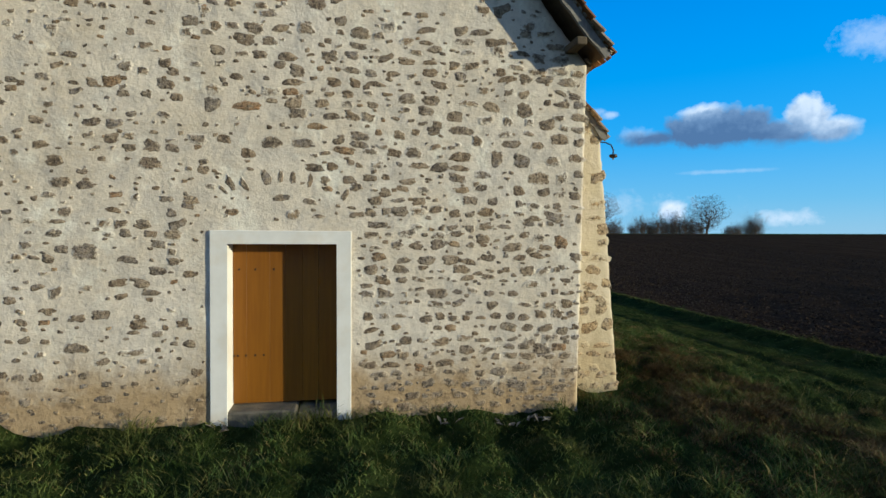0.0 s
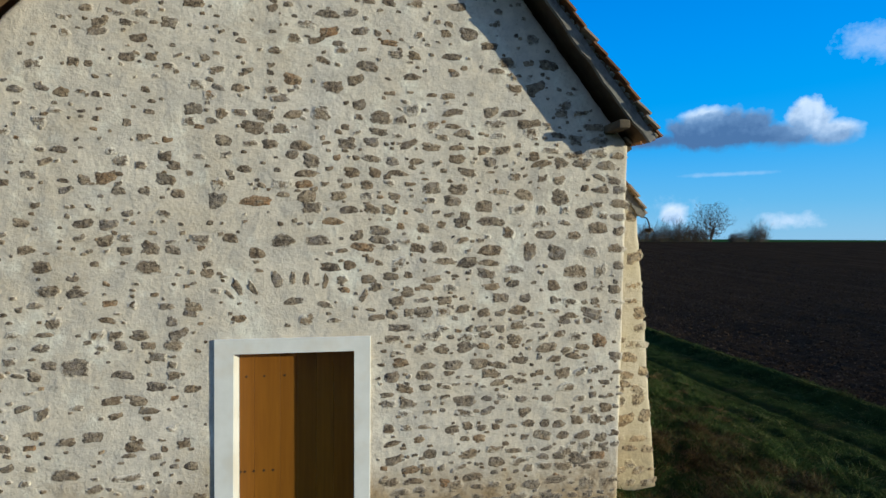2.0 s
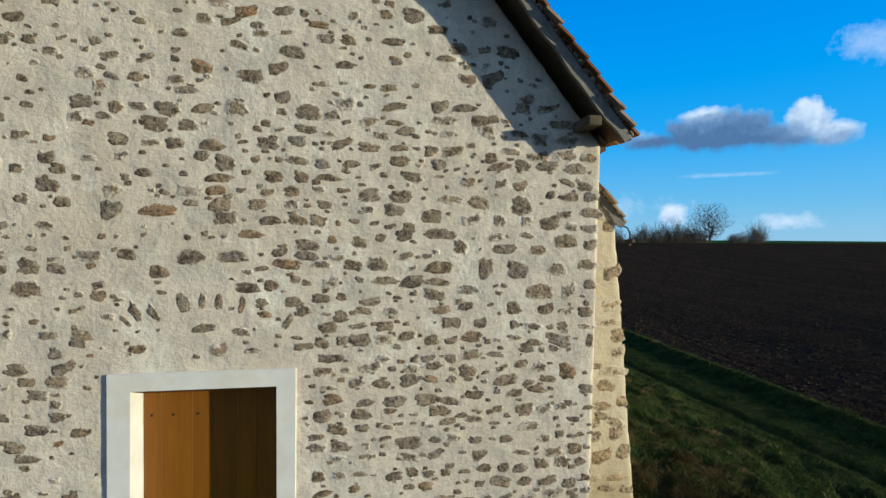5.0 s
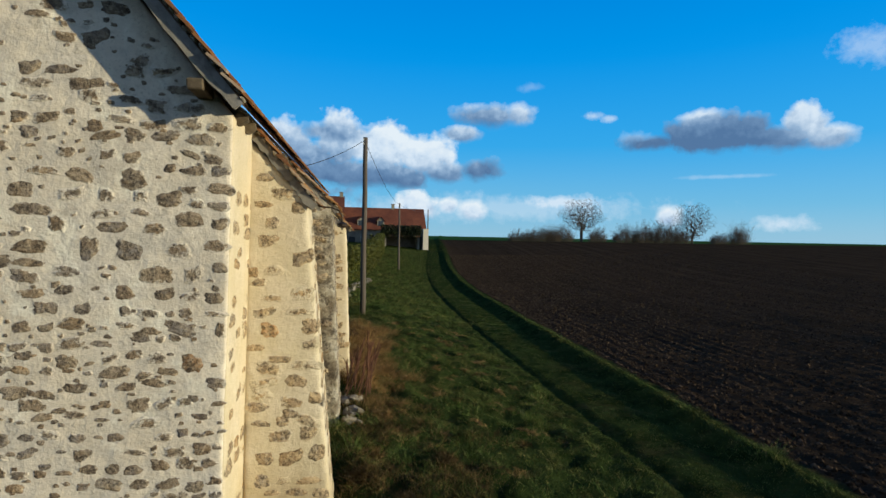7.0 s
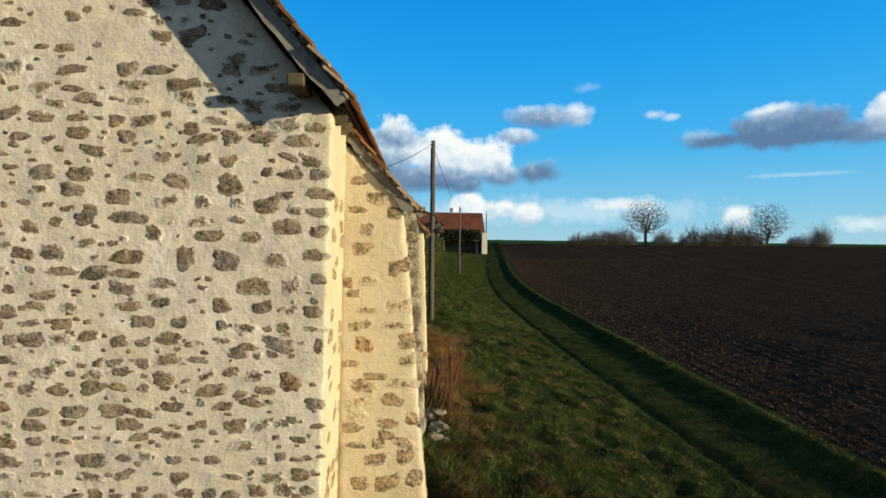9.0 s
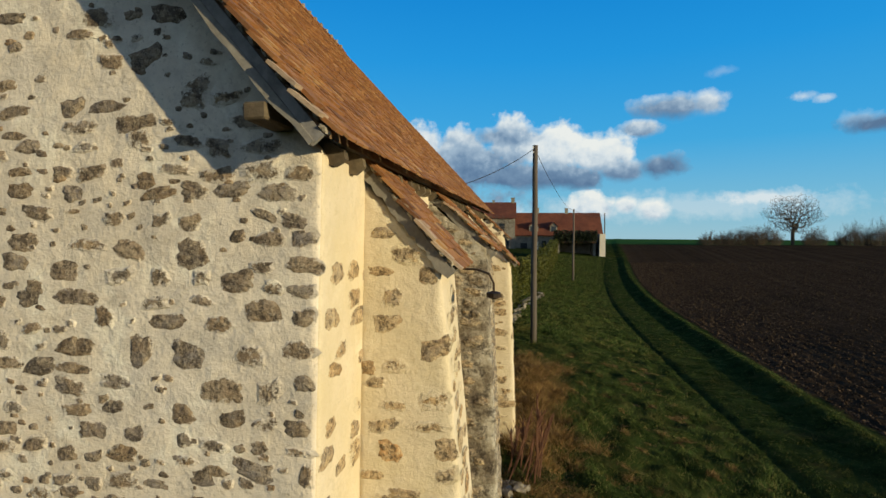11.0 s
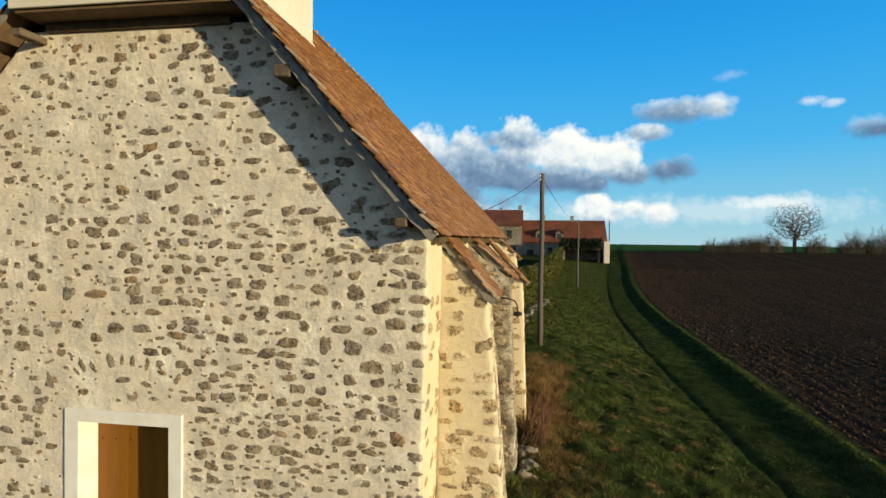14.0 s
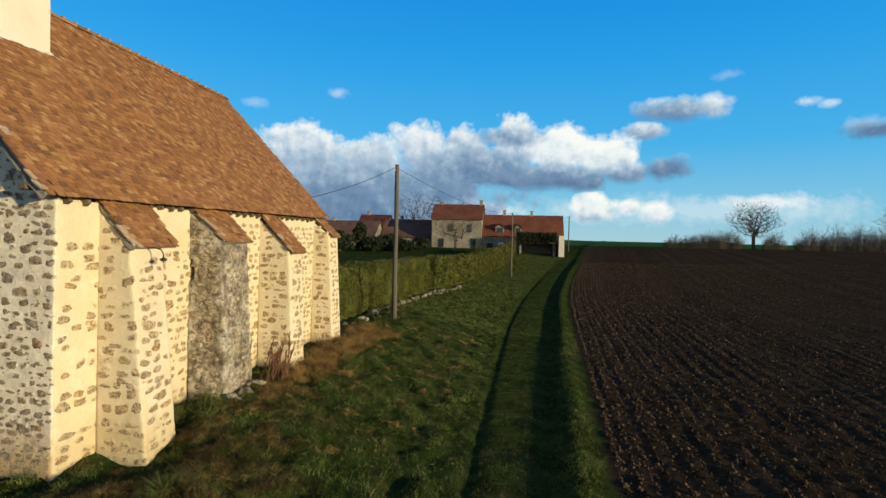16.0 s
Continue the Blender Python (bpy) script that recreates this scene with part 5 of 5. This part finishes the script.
# ---- tiles and stones ----
lay(RIGHT, roof, lambda p: not hip_cut(p), lambda p, i, j: i < 8 and j < 40)
lay(LEFT, roof, lambda p: not hip_cut(p))
for (y0, y1, xt, xf, zt, rough), (c0, c1) in zip(BUTTRESSES, COVER_SPAN):
    xe = side_x(y0)
    tip = xt + COVER_OUT
    patch = [(tip, c0, zt), (tip, c1, zt), (xe - 0.02, c1, 4.61), (xe - 0.02, c0, 4.61)]
    bm = bmesh.new()
    slab(bm, [Vector(p) for p in patch], 0.045)
    cover = wpart("buttress_roof", bm, M["grey_wood"], barn, "small sloping clay tile cover over a buttress")
    bed(Vector(patch[0]) + Vector((0, 0, 0.018)), Vector(patch[3]) + Vector((0, 0, 0.018)), c0 + 0.01, cover)
    lay(patch, cover, lambda p: True, lambda p, i, j: True, 0.02, out=(-0.05, 0.02))
    if y0 < 12:
        verge_board(Vector(patch[3]) + Vector((0, 0, -0.02)), Vector(patch[0]) + Vector((0, 0, -0.02)), c0 - 0.014, 0.085, 0.022, "bargeboard", M["grey_wood"])


def stone_shape(seed):
    """A field stone with a ragged outline in the x-z plane, its face bulging towards -y and its edge sunk in the wall, about one unit wide and high."""
    k = random.Random(seed)
    n = 14
    sq = k.uniform(2.2, 6.5)
    ph, amp = k.uniform(0, 6.28), k.uniform(0.04, 0.15)
    ring = []
    for i in range(n):
        t = 2 * math.pi * (i + k.uniform(-0.3, 0.3)) / n
        c, s = math.cos(t), math.sin(t)
        r = 0.5 * (abs(c) ** sq + abs(s) ** sq) ** (-1 / sq) * (1 + amp * math.sin(2 * t + ph) + amp * 0.8 * math.sin(3 * t + 2 * ph)) * k.uniform(0.82, 1.12)
        ring.append((r * c, r * s))
    v = [(x * 1.2, 0.004, z * 1.2) for x, z in ring] + [(x * 0.74, -0.007 + k.uniform(-0.004, 0.003), z * 0.74) for x, z in ring] + [(k.uniform(-0.1, 0.1), -0.011, k.uniform(-0.1, 0.1))]
    f = []
    for i in range(n):
        j = (i + 1) % n
        f += [(i, j, n + j, n + i), (n + i, n + j, 2 * n)]
    return v, f, [1.0] * n + [0.36] * n + [0.0]


STONES = []
for s in range(16):
    v, f, edge = stone_shape(200 + s)
    me = bpy.data.meshes.new("stone")
    me.from_pydata(v, [], f)
    me.materials.append(M["stone"])
    me.attributes.new("rim", "FLOAT", "POINT").data.foreach_set("value", edge)
    twin = me.copy()
    twin.materials[0] = M["sunlit_ochre_stone"]
    bare = me.copy()
    bare.materials[0] = M["bare_stone"]
    STONES.append((me, v, f, twin, edge, bare))


def set_stones(parent, place, width, z0, z1, keep, near, seed, gap=(0.03, 0.13), rows=0.155, sizes=(0.10, 0.17, 0.30), chips=0.15, proud=0.0, warm=True, loose=lambda s: 1.0, grow=0.0):
    """Rough courses of stones. place(s, z) gives a point on the wall and the turn about z of its face."""
    k = random.Random(seed)
    mv, mf, mr, count = [], [], [], 0
    z = z0
    while z < z1:
        s = k.uniform(0, 0.2)
        ph = k.uniform(0, 6.28)
        while s < width:
            w = k.triangular(sizes[0], sizes[2], sizes[1]) * (0.4 if k.random() < chips else 1.0) * (1.0 + grow * (s / width - 0.5))
            h = min(max(w * k.uniform(0.36, 0.8), 0.04), rows * k.uniform(0.6, 0.98))
            zz = z + 0.025 * math.sin(1.9 * s + ph) + k.gauss(0, rows * 0.13)
            if k.random() < 0.96 and keep(s + w / 2, zz, w):
                p, turn = place(s + w / 2, zz)
                m = Matrix.Translation(p) @ Matrix.Rotation(turn, 4, "Z") @ Matrix.Rotation(k.gauss(0, 0.13), 4, "Y") @ Matrix.Diagonal((w, 1.0 + proud * 45 * k.random(), h, 1))
                me, v, f, twin, edge, bare = STONES[k.randrange(16)]
                if count < 270 and near(s, zz):
                    ob = new("stone", bare if proud else twin if warm else me)
                    ob.matrix_world = m
                    hold(ob, parent)
                    count += 1
                else:
                    base = len(mv)
                    mv.extend([tuple(m @ Vector(q)) for q in v])
                    mf.extend([tuple(base + q for q in t) for t in f])
                    mr.extend(edge)
            s += w + k.uniform(*gap) * loose(s) + 0.012
        z += rows * k.uniform(0.9, 1.1)
    if mv:
        ob = raw("rubble", mv, mf, M["sunlit_ochre_stones" if warm else "stones"])
        ob.data.attributes.new("rim", "FLOAT", "POINT").data.foreach_set("value", mr)
        tagged(hold(ob, parent), kind="stuff")


# the largest stones of the gable: x, z, width, height
BIG = [(-0.91, 3.29, 0.24, 0.18), (-0.53, 3.29, 0.3, 0.14), (0.16, 3.41, 0.24, 0.1), (-1.2, 3.72, 0.36, 0.11), (-1.61, 3.72, 0.19, 0.18), (-1.55, 4.38, 0.18, 0.11),
       (-2.31, 3.0, 0.25, 0.19), (-3.33, 3.0, 0.21, 0.12), (-3.02, 1.94, 0.29, 0.2), (-3.34, 1.46, 0.15, 0.15), (-3.12, 0.8, 0.3, 0.11), (-2.86, 1.19, 0.22, 0.11),
       (-2.54, 0.73, 0.37, 0.08), (0.85, 3.22, 0.22, 0.17), (1.19, 1.39, 0.26, 0.12), (1.52, 4.69, 0.3, 0.1), (-0.38, 3.51, 0.24, 0.11), (0.16, 4.7, 0.24, 0.18),
       (2.88, 2.07, 0.2, 0.17), (2.46, 1.5, 0.27, 0.11), (1.91, 1.22, 0.16, 0.14), (-0.61, 4.19, 0.18, 0.14)]
# the squarer, closely coursed stones by the corner, and the blocks on the corner itself
COURSED = [(1.58, 3.89, 0.29, 0.11), (2.34, 3.84, 0.26, 0.19), (1.39, 3.71, 0.22, 0.14), (1.81, 3.68, 0.22, 0.12), (2.11, 3.68, 0.17, 0.13), (2.41, 3.68, 0.13, 0.1),
           (2.66, 3.66, 0.25, 0.14), (1.48, 3.53, 0.34, 0.12), (2.84, 3.75, 0.16, 0.08), (2.17, 3.38, 0.3, 0.1), (2.53, 3.37, 0.21, 0.14), (2.85, 3.46, 0.25, 0.16),
           (1.7, 3.4, 0.16, 0.14), (1.47, 3.18, 0.29, 0.12), (1.96, 3.17, 0.16, 0.23), (2.31, 3.16, 0.23, 0.17), (2.76, 3.17, 0.22, 0.18), (1.79, 2.96, 0.28, 0.1),
           (2.55, 2.93, 0.32, 0.17), (2.88, 2.94, 0.17, 0.17), (2.27, 2.76, 0.18, 0.13), (1.6, 2.62, 0.22, 0.12), (1.91, 2.61, 0.17, 0.11)]
QUOINS = [(3.12, 3.77, 0.24, 0.12), (3.11, 3.6, 0.19, 0.09), (3.12, 3.43, 0.19, 0.13), (3.08, 3.22, 0.22, 0.16), (3.12, 3.0, 0.13, 0.12), (3.09, 2.55, 0.21, 0.06), (3.13, 2.39, 0.1, 0.16)]
# thin stones set on edge over the door: x, z, width, height, lean in degrees
ARCH = [(-0.98, 2.85, 0.12, 0.26, -22), (-0.81, 2.86, 0.08, 0.16, 0), (-0.66, 2.86, 0.08, 0.19, 6), (-1.40, 2.77, 0.08, 0.18, -38), (-1.24, 2.76, 0.08, 0.18, -36), (-1.48, 2.69, 0.06, 0.15, -44),
        (-0.02, 2.66, 0.07, 0.15, 35), (-0.45, 2.83, 0.07, 0.17, 14)]
PLACED = BIG + COURSED + QUOINS + [a[:4] for a in ARCH]
for i, (x, z, w, h) in enumerate(BIG + COURSED + QUOINS):
    ob = new("stone", STONES[i % 16][0])
    ob.matrix_world = Matrix.Translation((x, GY0, z)) @ Matrix.Diagonal((w, 1, h, 1))
    hold(ob, gable)
for i, (x, z, w, h, lean) in enumerate(ARCH):
    ob = new("stone", STONES[(3 * i) % 16][0])
    ob.matrix_world = Matrix.Translation((x, GY0, z)) @ Matrix.Rotation(radians(lean), 4, "Y") @ Matrix.Diagonal((w, 1, h, 1))
    hold(ob, gable)


def on_gable(s, z, w):
    x = WALL_L + s
    if any(abs(x - p) < (w + q) / 2 + 0.02 and abs(z - r) < t / 2 + 0.06 for p, r, q, t in PLACED):
        return False
    if -1.70 - w / 2 < x < 0.12 + w / 2 and z < 2.27 + 0.05:
        return False
    # the render covers more of the stones in the far half and high up
    if (x < -0.4 or z > 4.7) and math.sin(53.0 * x + 97.0 * z) > 0.5:
        return False
    half = 3.23 - RIDGE_X if z < 4.4 else 1.03 - RIDGE_X + (7.2 - z) / 2.8 * 2.2
    return z < 7.12 and -half - 0.1 + w / 2 < x - RIDGE_X < half - w / 2 - 0.03


set_stones(gable, lambda s, z: (Vector((WALL_L + s, GY0, z)), 0.0), 3.23 - WALL_L, -0.25, 7.1, on_gable, lambda s, z: 1.2 < z < 4.6 and s > 4.3, 301, (0.0, 0.13), 0.15, (0.08, 0.16, 0.28), 0.25, warm=False, loose=lambda s: max(0.35, 2.0 - 0.23 * s), grow=0.45)
# flecks of stone between the larger ones
set_stones(gable, lambda s, z: (Vector((WALL_L + s, GY0 + 0.002, z)), 0.0), 3.23 - WALL_L, -0.25, 7.1, on_gable, lambda s, z: False, 302, (0.06, 0.34), 0.115, (0.03, 0.06, 0.12), 0.0, warm=False)
tilt = math.atan(0.033)
set_stones(side, lambda s, z: (Vector((side_x(GY0 + s) + 0.012 - 0.0167 * (4.5 - z), GY0 + s, z)), math.pi / 2 - tilt), 11.2, -0.1, 4.3, lambda s, z, w: s > w / 2 + 0.03 and not (z > 3.72 and s < 3.4) and not (s < 1.0 and math.sin(37.0 * s + 91.0 * z) > 0.1), lambda s, z: s < 7, 303, (0.0, 0.09), 0.17, (0.14, 0.22, 0.36), 0.1)
# the stones that show on the front of the first buttress: x, z, width, height
FRONT = [(3.41, 3.99, 0.17, 0.11), (3.62, 3.81, 0.27, 0.12), (3.78, 3.65, 0.14, 0.12), (3.5, 3.47, 0.17, 0.14), (3.44, 3.26, 0.21, 0.14), (3.84, 3.07, 0.2, 0.16), (3.3, 2.9, 0.1, 0.1), (3.36, 2.78, 0.17, 0.09),
         (3.83, 2.65, 0.25, 0.16), (3.51, 2.6, 0.2, 0.09), (3.48, 2.23, 0.18, 0.15), (3.93, 2.27, 0.18, 0.15), (3.94, 2.06, 0.18, 0.12), (3.33, 2.03, 0.19, 0.09), (3.88, 1.82, 0.31, 0.14), (3.6, 1.89, 0.25, 0.08),
         (3.35, 1.34, 0.24, 0.14), (3.74, 1.38, 0.23, 0.11), (4.0, 1.43, 0.15, 0.13), (3.61, 0.99, 0.29, 0.14), (3.93, 1.01, 0.18, 0.16), (3.74, 0.73, 0.25, 0.17), (3.45, 0.73, 0.17, 0.14), (4.03, 0.76, 0.18, 0.17)]
for i, (x, z, w, h) in enumerate(FRONT):
    ob = new("stone", STONES[(5 * i) % 16][3])
    ob.matrix_world = Matrix.Translation((x, BUTTRESSES[0][0], z)) @ Matrix.Diagonal((w * 1.08, 1, h * 1.08, 1))
    hold(ob, buttress_parts[0])
for n, ((y0, y1, xt, xf, zt, rough), ob) in enumerate(zip(BUTTRESSES, buttress_parts)):
    def outer(z, y0=y0, xt=xt, xf=xf, zt=zt):
        return xf + 0.064 + (xt - xf - 0.06) * min(1.0, (z + 0.9) / (cover_z((y0, 0, xt, 0, zt, 0), xt) + 0.83))
    wide = xf - side_x(y0)
    lay_out = dict(gap=(0.0, 0.035) if rough else (0.0, 0.09), rows=0.16 if rough else 0.17, sizes=(0.10, 0.2, 0.36) if rough else (0.12, 0.22, 0.34), proud=0.05 if rough else 0.0)

    def on_front(s, z, w, y0=y0, xt=xt, zt=zt, outer=outer, n=n):
        x = side_x(y0) + s
        top = cover_z((y0, 0, xt, 0, zt, 0), x) - 0.08
        if n == 0 and any(abs(x - p) < (w + q) / 2 + 0.02 and abs(z - r) < t / 2 + 0.06 for p, r, q, t in FRONT):
            return False
        return s > w / 2 and x < outer(z) - w / 2 - 0.02 and z < top - 0.06
    set_stones(ob, lambda s, z, y0=y0: (Vector((side_x(y0) + s, y0, z)), 0.0), wide, -0.2, 4.3, on_front, lambda s, z: True, 310 + n, **lay_out)
    set_stones(ob, lambda s, z, y0=y0, outer=outer: (Vector((outer(z), y0 + s, z)), math.pi / 2), y1 - y0, -0.2, zt - 0.1, lambda s, z, w, d=y1 - y0: w / 2 + 0.02 < s < d - w / 2 - 0.02, lambda s, z: True, 320 + n, **lay_out)
